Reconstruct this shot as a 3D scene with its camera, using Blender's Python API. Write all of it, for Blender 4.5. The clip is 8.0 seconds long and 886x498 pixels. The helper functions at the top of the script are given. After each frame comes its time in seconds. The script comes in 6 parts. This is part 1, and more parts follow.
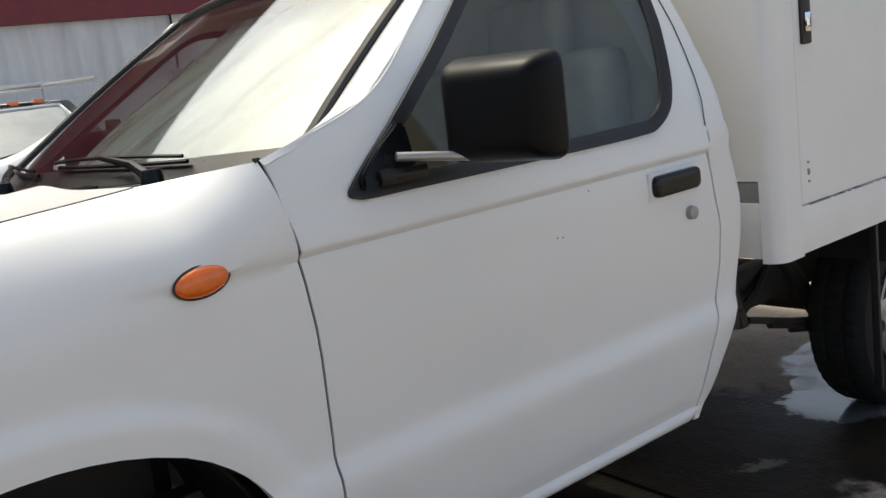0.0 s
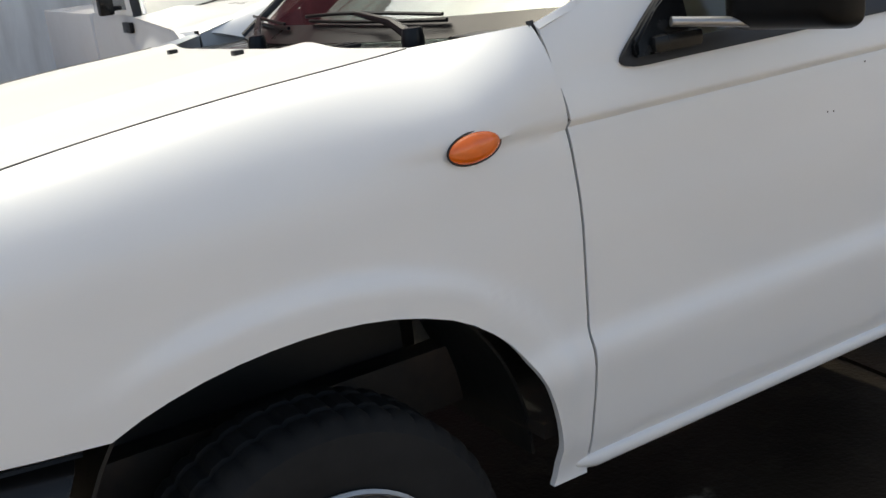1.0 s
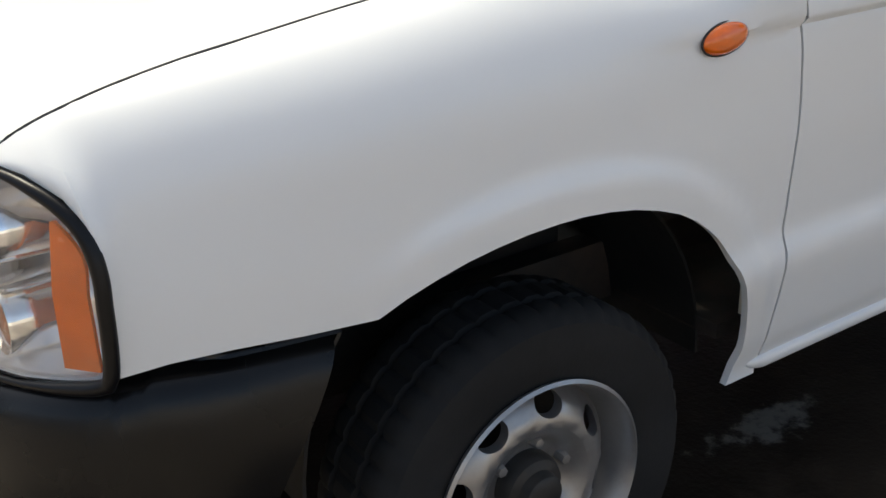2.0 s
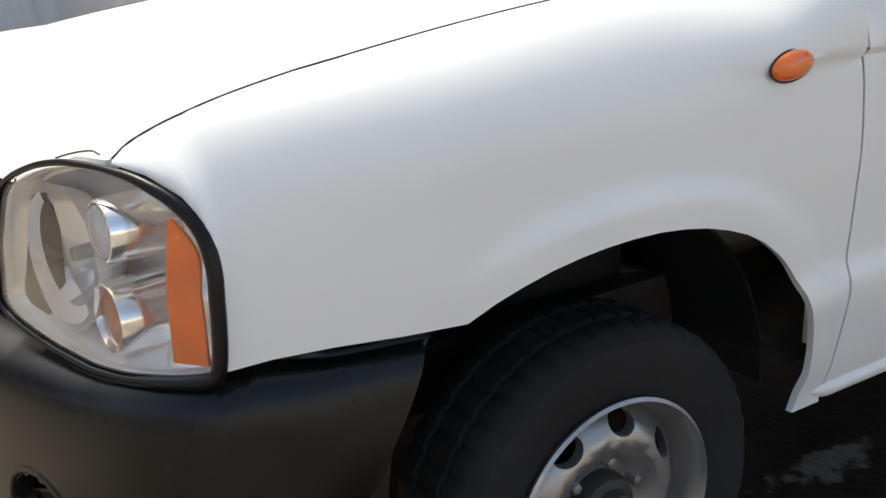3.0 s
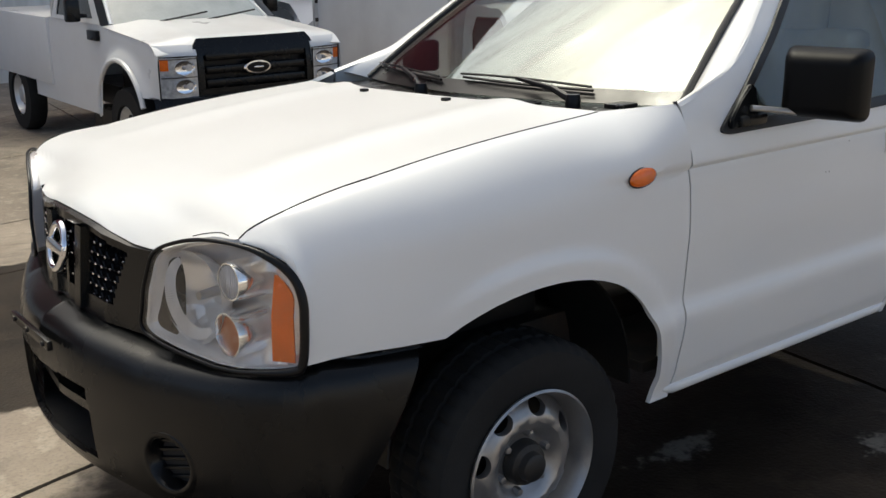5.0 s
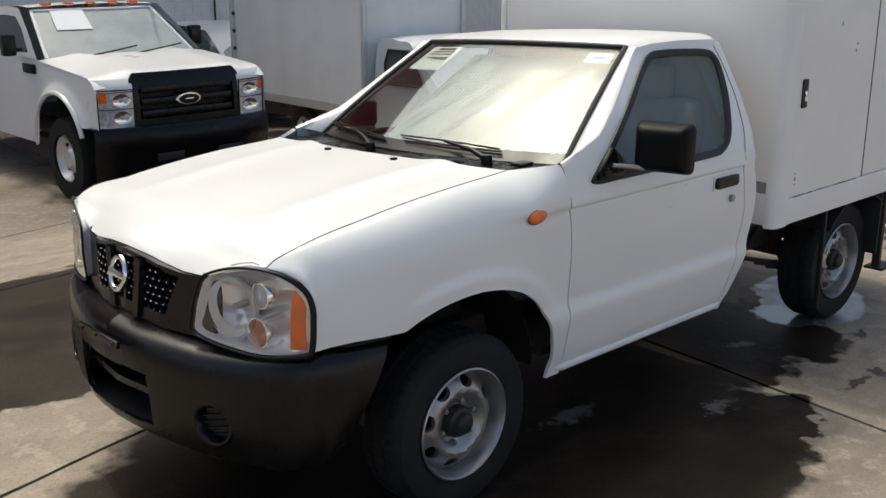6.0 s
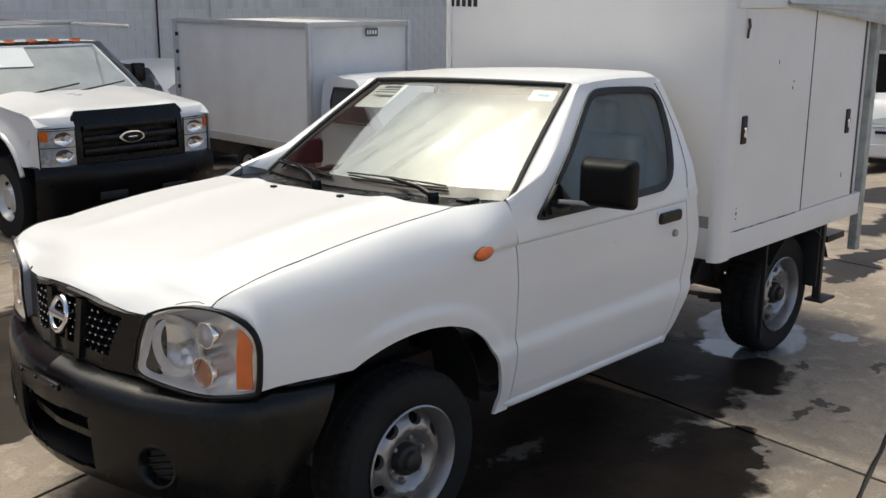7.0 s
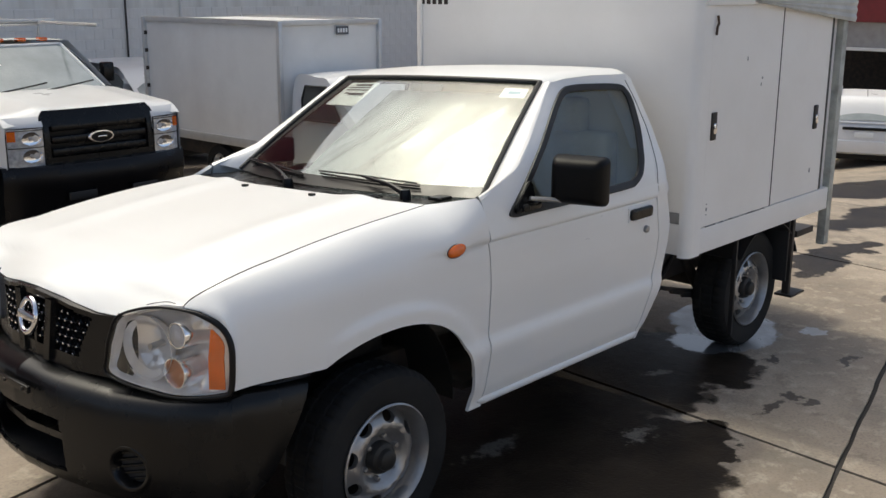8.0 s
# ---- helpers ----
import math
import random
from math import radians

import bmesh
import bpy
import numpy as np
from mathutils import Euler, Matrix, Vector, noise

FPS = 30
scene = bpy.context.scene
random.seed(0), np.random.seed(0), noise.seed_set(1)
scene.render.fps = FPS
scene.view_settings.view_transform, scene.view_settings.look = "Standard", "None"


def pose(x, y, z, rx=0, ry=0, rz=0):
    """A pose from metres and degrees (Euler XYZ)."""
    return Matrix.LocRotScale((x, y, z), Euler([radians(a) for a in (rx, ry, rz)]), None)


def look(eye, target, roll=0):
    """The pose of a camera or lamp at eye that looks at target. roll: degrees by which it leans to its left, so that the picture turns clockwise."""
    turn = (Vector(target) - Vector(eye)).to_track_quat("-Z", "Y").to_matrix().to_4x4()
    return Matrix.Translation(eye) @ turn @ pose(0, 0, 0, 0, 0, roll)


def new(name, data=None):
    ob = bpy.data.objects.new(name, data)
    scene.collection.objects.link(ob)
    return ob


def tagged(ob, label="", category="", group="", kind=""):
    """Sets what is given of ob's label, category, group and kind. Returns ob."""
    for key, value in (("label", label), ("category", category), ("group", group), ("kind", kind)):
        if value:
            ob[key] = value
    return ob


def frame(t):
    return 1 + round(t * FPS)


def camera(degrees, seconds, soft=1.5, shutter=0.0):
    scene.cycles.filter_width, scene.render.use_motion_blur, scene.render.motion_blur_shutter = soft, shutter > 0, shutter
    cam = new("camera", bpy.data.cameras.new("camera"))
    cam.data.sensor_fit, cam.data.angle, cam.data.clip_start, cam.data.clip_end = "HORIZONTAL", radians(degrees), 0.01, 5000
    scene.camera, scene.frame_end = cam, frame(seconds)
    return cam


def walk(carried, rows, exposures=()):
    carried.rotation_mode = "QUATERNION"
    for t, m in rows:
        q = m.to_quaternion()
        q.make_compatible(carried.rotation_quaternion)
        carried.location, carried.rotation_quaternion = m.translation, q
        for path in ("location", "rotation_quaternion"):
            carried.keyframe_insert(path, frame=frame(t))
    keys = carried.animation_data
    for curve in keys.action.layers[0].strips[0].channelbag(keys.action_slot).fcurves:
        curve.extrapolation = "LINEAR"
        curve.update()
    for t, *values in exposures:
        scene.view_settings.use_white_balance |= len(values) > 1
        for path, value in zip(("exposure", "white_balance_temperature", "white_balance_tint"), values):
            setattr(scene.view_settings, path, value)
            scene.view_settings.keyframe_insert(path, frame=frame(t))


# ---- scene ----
cam = camera(45.86, 8.0, soft=1.5)
# seconds, eye x y z, yaw, pitch, roll to the left; x runs to the pickup's rear, y across it, z up
PATH = [
    (0.0, -0.440, -2.263, 1.328, -40.84, -10.61, -6.79),
    (0.5, -0.463, -2.174, 1.408, -36.08, -16.20, -5.31),
    (1.0, -0.526, -2.150, 1.366, -29.88, -17.56, -6.71),
    (1.5, -0.796, -1.994, 1.285, -33.34, -16.80, -5.22),
    (2.0, -0.895, -1.872, 1.364, -33.65, -23.25, -2.03),
    (3.5, -1.131, -1.975, 1.278, -32.30, -17.01, -2.55),
    (4.0, -1.284, -2.174, 1.390, -33.64, -16.61, -1.94),
    (5.5, -1.984, -2.832, 1.748, -40.55, -16.39, -0.03),
    (6.0, -2.362, -3.181, 1.921, -43.36, -15.92, 0.10),
    (6.5, -2.361, -3.182, 1.922, -44.91, -14.78, 0.13),
    (7.0, -2.362, -3.182, 1.921, -46.33, -13.90, 0.35),
    (7.5, -2.362, -3.183, 1.921, -47.48, -13.86, 0.39),
    (8.0, -2.362, -3.184, 1.920, -47.86, -14.00, 0.25),
]


def eye_pose(x, y, z, yaw, pitch, roll):
    return pose(x, y, z) @ pose(0, 0, 0, 0, 0, yaw) @ pose(0, 0, 0, 90 + pitch) @ pose(0, 0, 0, 0, 0, roll)


walk(cam, [(row[0], eye_pose(*row[1:])) for row in PATH], exposures=[(0.0, 1.32, 7000, -2), (1.0, 1.42, 7000, -2), (1.5, 1.28, 6980, -2), (2.0, 1.44, 6980, -2), (3.5, 1.66, 6950, -2), (4.0, 1.46, 6920, -2), (5.5, 1.01, 6740, -1), (8.0, 1.03, 6820, 0)])

# ---- world, sun ----
world = bpy.data.worlds.new("sky")
scene.world = world
world.use_nodes = True
wn = world.node_tree.nodes
sky = wn.new("ShaderNodeTexSky")
sky.sky_type = "NISHITA"
sky.sun_disc = False
SUN_ELEV, SUN_AZ = 63.0, 86.5  # degrees; azimuth from +x towards +y
sky.sun_elevation = radians(SUN_ELEV)
sky.sun_rotation = radians(90 - SUN_AZ)
sky.air_density, sky.dust_density, sky.ozone_density = 0.40, 3.6, 0.15
world.node_tree.links.new(sky.outputs[0], wn["Background"].inputs[0])
wn["Background"].inputs[1].default_value = 0.15
sun = new("sun", bpy.data.lights.new("sun", "SUN"))
sun.data.energy, sun.data.angle, sun.data.color = 0.62, radians(2.0), (1.0, 0.95, 0.88)
sun_dir = Vector((math.cos(radians(SUN_AZ)) * math.cos(radians(SUN_ELEV)), math.sin(radians(SUN_AZ)) * math.cos(radians(SUN_ELEV)), math.sin(radians(SUN_ELEV))))
sun.matrix_world = look(sun_dir * 30, (0, 0, 0))
# ---- materials ----
def material(name, color, rough=0.5, metal=0.0, spread=0.15, scale=6.0, fine=60.0, bump=0.0, bump_scale=80.0, coat=0.0,
             dirt=None, patch_amount=0.0, patch_scale=3.0, spec=0.5, rough_spread=0.1, streak=None):
    """A surface with colour variation at two scales, patches of dirt or painted light and fine relief, in metres."""
    m = bpy.data.materials.new(name)
    m.use_nodes = True
    n, l = m.node_tree.nodes, m.node_tree.links
    b = n["Principled BSDF"]
    co = n.new("ShaderNodeTexCoord").outputs["Object"]

    def noise_at(s, detail=4.0, rgh=0.55):
        t = n.new("ShaderNodeTexNoise")
        t.inputs["Scale"].default_value, t.inputs["Detail"].default_value, t.inputs["Roughness"].default_value = s, detail, rgh
        l.new(co, t.inputs["Vector"])
        return t.outputs["Fac"]

    def mix(kind, fac, a, c):
        x = n.new("ShaderNodeMix")
        x.data_type, x.blend_type = "RGBA", kind
        for sock, v in ((x.inputs["Factor"], fac), (x.inputs[6], a), (x.inputs[7], c)):
            if hasattr(v, "links"):
                l.new(v, sock)
            else:
                sock.default_value = v if not isinstance(v, tuple) else (*v, 1.0)[:4]
        return x.outputs[2]

    def ramp(fac, lo, hi, v0=0.0, v1=1.0):
        r = n.new("ShaderNodeMapRange")
        r.inputs[1].default_value, r.inputs[2].default_value, r.inputs[3].default_value, r.inputs[4].default_value = lo, hi, v0, v1
        l.new(fac, r.inputs[0])
        return r.outputs[0]

    big, small = noise_at(scale), noise_at(fine, 3.0)
    dark = tuple(c * (1 - spread) for c in color)
    light = tuple(min(1.0, c * (1 + spread * 0.6)) for c in color)
    col = mix("MIX", ramp(big, 0.3, 0.7), dark, light)
    col = mix("MIX", ramp(small, 0.35, 0.75, 0.0, 0.35), col, dark)
    if dirt:
        src = noise_at(patch_scale, 3.0 if streak else 6.0, 0.6)
        if streak:
            # drawn out along one direction: turn in degrees, then stretch
            mp = n.new("ShaderNodeMapping")
            mp.vector_type = "TEXTURE"
            mp.inputs["Rotation"].default_value = [radians(a) for a in streak[0]]
            mp.inputs["Scale"].default_value = streak[1]
            l.new(co, mp.inputs["Vector"])
            l.new(mp.outputs[0], src.node.inputs["Vector"])
        patch = ramp(src, 0.42, 0.74, 0.0, patch_amount)
        col = mix("MIX", patch, col, dirt)
    l.new(col, b.inputs["Base Color"])
    b.inputs["Metallic"].default_value = metal
    l.new(ramp(big, 0.25, 0.75, max(0.02, rough - rough_spread), min(1.0, rough + rough_spread)), b.inputs["Roughness"])
    b.inputs["Coat Weight"].default_value = coat
    b.inputs["Coat Roughness"].default_value = 0.06
    b.inputs["Specular IOR Level"].default_value = spec
    if bump:
        bp = n.new("ShaderNodeBump")
        bp.inputs["Strength"].default_value, bp.inputs["Distance"].default_value = 0.6, bump
        l.new(noise_at(bump_scale, 4.0), bp.inputs["Height"])
        l.new(bp.outputs[0], b.inputs["Normal"])
    return m


def glass_material(name, tint, rough=0.02, gloss=1.0):
    """Thin glass: clear, with a mirror-like gloss that grows towards grazing views."""
    m = bpy.data.materials.new(name)
    m.use_nodes = True
    n, l = m.node_tree.nodes, m.node_tree.links
    n.remove(n["Principled BSDF"])
    clear, shine, mixer, face, power, scale = (n.new(k) for k in ("ShaderNodeBsdfTransparent", "ShaderNodeBsdfGlossy", "ShaderNodeMixShader", "ShaderNodeLayerWeight", "ShaderNodeMath", "ShaderNodeMath"))
    clear.inputs[0].default_value = (*tint, 1)
    shine.inputs["Roughness"].default_value = rough
    power.operation, power.inputs[1].default_value = "POWER", 4.0
    scale.operation, scale.use_clamp = "MULTIPLY_ADD", True
    scale.inputs[1].default_value, scale.inputs[2].default_value = 0.9, 0.035 * gloss
    l.new(face.outputs["Facing"], power.inputs[0])
    l.new(power.outputs[0], scale.inputs[0])
    l.new(scale.outputs[0], mixer.inputs[0])
    l.new(clear.outputs[0], mixer.inputs[1])
    l.new(shine.outputs[0], mixer.inputs[2])
    l.new(mixer.outputs[0], n["Material Output"].inputs["Surface"])
    return m


# faint streaks in the white: some dust, and soft panel reflections painted in
WHITE = material("white_paint", (0.76, 0.76, 0.75), 0.30, spread=0.012, scale=0.7, fine=240, coat=0.18, spec=0.4, rough_spread=0.0, dirt=(0.60, 0.59, 0.56), patch_amount=0.16, patch_scale=1.6, streak=((0, 0, 0), (1.6, 1.0, 0.5)))
BOX_WHITE = material("box_white_paint", (0.80, 0.788, 0.768), 0.42, rough_spread=0.04, spread=0.03, scale=1.2, dirt=(0.50, 0.46, 0.40), patch_amount=0.18, patch_scale=1.6)
BLACK_PLASTIC = material("black_plastic", (0.0055, 0.0056, 0.0058), 0.26, spec=0.28, spread=0.2, bump=0.00012, bump_scale=500, dirt=(0.012, 0.0118, 0.0118), patch_amount=0.25, patch_scale=3.0, rough_spread=0.06)
GLOSS_BLACK = material("gloss_black", (0.005, 0.005, 0.006), 0.32, spread=0.2, spec=0.25)
MIRROR_BLACK = material("mirror_black", (0.004, 0.004, 0.0042), 0.42, spread=0.2, spec=0.12)
RUBBER = material("rubber_seal", (0.012, 0.012, 0.013), 0.55, spread=0.25)
TYRE = material("tyre_rubber", (0.012, 0.012, 0.012), 0.8, spread=0.3, bump=0.001, bump_scale=120, dirt=(0.03, 0.029, 0.027), patch_amount=0.4, patch_scale=6, spec=0.3)
STEEL = material("wheel_steel", (0.42, 0.415, 0.41), 0.36, metal=0.75, spread=0.15, scale=9, dirt=(0.16, 0.14, 0.12), patch_amount=0.6, patch_scale=9)
DARK_METAL = material("dark_metal", (0.03, 0.027, 0.025), 0.6, metal=0.3, spread=0.35, dirt=(0.09, 0.06, 0.045), patch_amount=0.6, patch_scale=8)
GREASE = material("greasy_hub", (0.018, 0.017, 0.016), 0.5, metal=0.2, spread=0.4, dirt=(0.05, 0.045, 0.04), patch_amount=0.5, patch_scale=14)
CHROME = material("chrome", (0.82, 0.82, 0.84), 0.10, metal=1.0, spread=0.05, rough_spread=0.04)
REFLECTOR = material("lamp_reflector", (0.95, 0.92, 0.91), 0.12, metal=0.4, spread=0.08, scale=14, rough_spread=0.05)
MAIN_BOWL = material("main_bowl", (0.94, 0.92, 0.915), 0.13, metal=0.30, spread=0.05, scale=16, rough_spread=0.05)
FROSTED = material("frosted_reflector", (0.60, 0.575, 0.565), 0.45, metal=0.1, spread=0.12, scale=40)
BOWL = material("lamp_bowl", (0.96, 0.95, 0.94), 0.08, metal=0.85, spread=0.04, scale=20, rough_spread=0.03)
AMBER = material("amber_lens", (0.80, 0.145, 0.008), 0.20, spread=0.18, scale=20, coat=0.6)
AMBER_DARK = material("amber_bulb_lens", (0.40, 0.15, 0.075), 0.25, spread=0.2, scale=30, coat=0.4)
WELL = material("wheel_well_liner", (0.012, 0.012, 0.012), 0.55, spread=0.4, scale=4, bump=0.006, bump_scale=7, dirt=(0.022, 0.021, 0.020), patch_amount=0.5)
GLASS = glass_material("window_glass", (0.93, 0.95, 0.93), 0.01, 1.0)
LENS = glass_material("lamp_lens", (0.98, 0.98, 0.97), 0.03, 0.9)
# ---- building helpers ----
def finish(bm, name, mat, parent=None, label="", smooth=40):
    me = bpy.data.meshes.new(name)
    bmesh.ops.recalc_face_normals(bm, faces=bm.faces)
    bm.to_mesh(me)
    bm.free()
    if smooth:
        me.shade_smooth()
        me.set_sharp_from_angle(angle=radians(smooth))
    me.materials.append(mat)
    ob = new(name, me)
    if parent:
        ob.parent = parent
    if label:
        tagged(ob, label)
    return ob


def part(name, bm, mat, parent, label="", smooth=40):
    """One mesh object under a thing or under a part, in the thing's own axes."""
    ob = finish(bm, name, mat, None, label, smooth)
    root = parent
    while root.parent:
        root = root.parent
    ob.parent = parent
    if parent is not root:
        ob.matrix_parent_inverse = Matrix.Identity(4)
    return ob


def thing(name, label, category, group="", kind="", at=(0, 0, 0), turn=0.0):
    ob = new(name)
    ob.empty_display_size = 0.1
    ob.matrix_basis = Matrix.Translation(at) @ pose(0, 0, 0, 0, 0, turn)
    return tagged(ob, label, category, group, kind)


def grid(rows, thick=0.0, close=False):
    """Quads through rows of points; thick: metres by which it is made solid."""
    bm = bmesh.new()
    vs = [[bm.verts.new(p) for p in r] for r in rows]
    n = len(vs[0])
    for a, b in zip(vs, vs[1:]):
        for j in range(n if close else n - 1):
            k = (j + 1) % n
            quad = []
            for v in (a[j], a[k], b[k], b[j]):
                if v not in quad:
                    quad.append(v)
            if len(quad) > 2:
                bm.faces.new(quad)
    bmesh.ops.remove_doubles(bm, verts=bm.verts, dist=1e-5)
    if thick:
        thicken(bm, thick)
    return bm


def thicken(bm, thick, inside=(0.8, 0, 0.7)):
    """Gives an open sheet a second skin, thick metres further in, and closes its edges."""
    bmesh.ops.recalc_face_normals(bm, faces=bm.faces)
    bm.normal_update()
    way = sum((f.normal.dot(f.calc_center_median() - Vector(inside)) * f.calc_area() for f in bm.faces), 0.0)
    if way < 0:
        bmesh.ops.reverse_faces(bm, faces=bm.faces)
        bm.normal_update()
    faces = list(bm.faces)
    rim = [(e.verts[0], e.verts[1]) for e in bm.edges if len(e.link_faces) == 1]
    copy = {v: bm.verts.new(v.co - v.normal * thick) for v in list(bm.verts)}
    for f in faces:
        bm.faces.new([copy[v] for v in reversed(f.verts)])
    for a, b in rim:
        bm.faces.new((a, b, copy[b], copy[a]))
    return bm


def box(x0, x1, y0, y1, z0, z1, bevel=0.0, segments=2, bm=None):
    out = bm or bmesh.new()
    made = bmesh.ops.create_cube(out, size=1.0)["verts"]
    bmesh.ops.scale(out, vec=(x1 - x0, y1 - y0, z1 - z0), verts=made)
    bmesh.ops.translate(out, vec=((x0 + x1) / 2, (y0 + y1) / 2, (z0 + z1) / 2), verts=made)
    if bevel:
        edges = {e for v in made for e in v.link_edges}
        bmesh.ops.bevel(out, geom=list(edges), offset=bevel, segments=segments, profile=0.6, affect="EDGES")
    return out


def tube(points, radius, sides=10, bm=None, cap=True):
    """A round bar along points; radius: one number or one a point."""
    out = bm or bmesh.new()
    pts = [Vector(p) for p in points]
    radii = radius if isinstance(radius, (list, tuple)) else [radius] * len(pts)
    rings, side = [], None
    for i, p in enumerate(pts):
        d = (pts[min(i + 1, len(pts) - 1)] - pts[max(i - 1, 0)]).normalized()
        side = d.orthogonal().normalized() if side is None else (side - d * side.dot(d)).normalized()
        up = d.cross(side)
        rings.append([out.verts.new(p + radii[i] * (math.cos(a) * side + math.sin(a) * up)) for a in [2 * math.pi * k / sides for k in range(sides)]])
    for a, b in zip(rings, rings[1:]):
        for j in range(sides):
            out.faces.new((a[j], a[(j + 1) % sides], b[(j + 1) % sides], b[j]))
    if cap:
        out.faces.new(rings[0][::-1])
        out.faces.new(rings[-1])
    return out


def lathe(profile, sides=48, axis="y", centre=(0, 0, 0), bm=None, close=False):
    """Turns (radius, along) points round an axis through centre."""
    out = bm or bmesh.new()
    rings = []
    for k in range(sides):
        a = 2 * math.pi * k / sides
        ring = []
        for r, h in profile:
            u, v = r * math.cos(a), r * math.sin(a)
            p = {"y": (u, h, v), "x": (h, u, v), "z": (u, v, h)}[axis]
            ring.append(out.verts.new(Vector(p) + Vector(centre)))
        rings.append(ring)
    n = len(profile)
    for k in range(sides):
        a, b = rings[k], rings[(k + 1) % sides]
        for j in range(n if close else n - 1):
            j2 = (j + 1) % n
            out.faces.new((a[j], b[j], b[j2], a[j2]))
    bmesh.ops.remove_doubles(out, verts=out.verts, dist=1e-6)
    return out


def smooth_curve(pts, n):
    """n points evenly along a rounded curve through pts."""
    p = np.array(pts, float)
    p = np.vstack([2 * p[0] - p[1], p, 2 * p[-1] - p[-2]])
    out = []
    for a, b, c, d in zip(p, p[1:], p[2:], p[3:]):
        for t in np.linspace(0, 1, 24, endpoint=False):
            out.append(0.5 * (2 * b + (c - a) * t + (2 * a - 5 * b + 4 * c - d) * t * t + (3 * b - a - 3 * c + d) * t**3))
    out.append(p[-2])
    out = np.array(out)
    s = np.r_[0, np.cumsum(np.linalg.norm(np.diff(out, axis=0), axis=1))]
    return np.stack([np.interp(np.linspace(0, s[-1], n), s, out[:, k]) for k in range(out.shape[1])], 1)


def closed_curve(pts, n):
    p = np.array(pts, float)
    k = len(p)
    out = []
    for i in range(k):
        a, b, c, d = p[i - 1], p[i], p[(i + 1) % k], p[(i + 2) % k]
        for t in np.linspace(0, 1, 24, endpoint=False):
            out.append(0.5 * (2 * b + (c - a) * t + (2 * a - 5 * b + 4 * c - d) * t * t + (3 * b - a - 3 * c + d) * t**3))
    out = np.array(out + [out[0]])
    s = np.r_[0, np.cumsum(np.linalg.norm(np.diff(out, axis=0), axis=1))]
    return np.stack([np.interp(np.linspace(0, s[-1], n, endpoint=False), s, out[:, j]) for j in range(out.shape[1])], 1)


def flip_y(bm):
    """The other side of the vehicle."""
    for v in bm.verts:
        v.co.y = -v.co.y
    return bm
# ---- the white pickup with a box body ----
def side_width(x, z):
    """Half the body's width at a height: a crease below the windows that fades out ahead of the marker lamp, the nose drawn in."""
    zs = [0.40, 0.45, 0.60, 0.625, 0.66, 0.72, 0.85, 0.98, 1.014, 1.022, 1.034, 1.044, 1.07, 1.10, 1.125, 1.14, 1.15]
    creased = np.interp(z, zs, [0.790, 0.806, 0.830, 0.829, 0.815, 0.820, 0.832, 0.834, 0.831, 0.829, 0.842, 0.842, 0.838, 0.832, 0.829, 0.827, 0.825])
    plain = np.interp(z, zs, [0.790, 0.806, 0.830, 0.829, 0.822, 0.824, 0.833, 0.835, 0.836, 0.836, 0.836, 0.835, 0.829, 0.810, 0.79, 0.765, 0.70])
    k = max(0.0, min(1.0, (x - 0.08) / 0.26))
    k = k * k * (3 - 2 * k)
    return creased * k + plain * (1 - k) + np.interp(x, [-0.745, -0.685, -0.63, -0.52, -0.36, -0.24], [-0.125, -0.085, -0.058, -0.028, -0.007, 0.0])


SEAM = smooth_curve([(-0.690, 1.010), (-0.676, 1.026), (-0.655, 1.040), (-0.622, 1.056), (-0.58, 1.071), (-0.51, 1.088), (-0.42, 1.105), (-0.22, 1.133), (0.0, 1.155), (0.26, 1.172), (0.445, 1.190)], 60)


def seam_z(x):
    return float(np.interp(x, SEAM[:, 0], SEAM[:, 1]))


def seam_y(x):
    return float(np.interp(x, [-0.69, -0.655, -0.60, -0.4, 0.0, 0.29, 0.45], [0.645, 0.665, 0.688, 0.706, 0.705, 0.697, 0.806]))


def gap_x(z):
    return float(np.interp(z, [0.40, 0.55, 0.70, 0.90, 1.03, 1.06, 1.115, 1.17, 1.205], [0.505, 0.512, 0.510, 0.500, 0.484, 0.480, 0.468, 0.456, 0.448]))


def door_rear_x(z):
    return float(np.interp(z, [0.38, 0.57, 0.65, 0.75, 0.85, 0.92, 1.0, 1.11, 1.27, 1.55], [1.575, 1.635, 1.660, 1.682, 1.682, 1.664, 1.650, 1.645, 1.655, 1.650]))


def cab_rear_x(z):
    return float(np.interp(z, [0.375, 0.43, 0.56, 0.66, 0.79, 0.90, 1.02, 1.13, 1.25, 1.56], [1.615, 1.655, 1.728, 1.768, 1.790, 1.788, 1.755, 1.738, 1.735, 1.735]))


def glass_y(z):
    """Half the width of the cab's upper side, which leans in."""
    return float(np.interp(z, [1.10, 1.15, 1.20, 1.26, 1.33, 1.54], [0.832, 0.825, 0.809, 0.784, 0.752, 0.632])) if z > 1.10 else float(side_width(0.5, z))


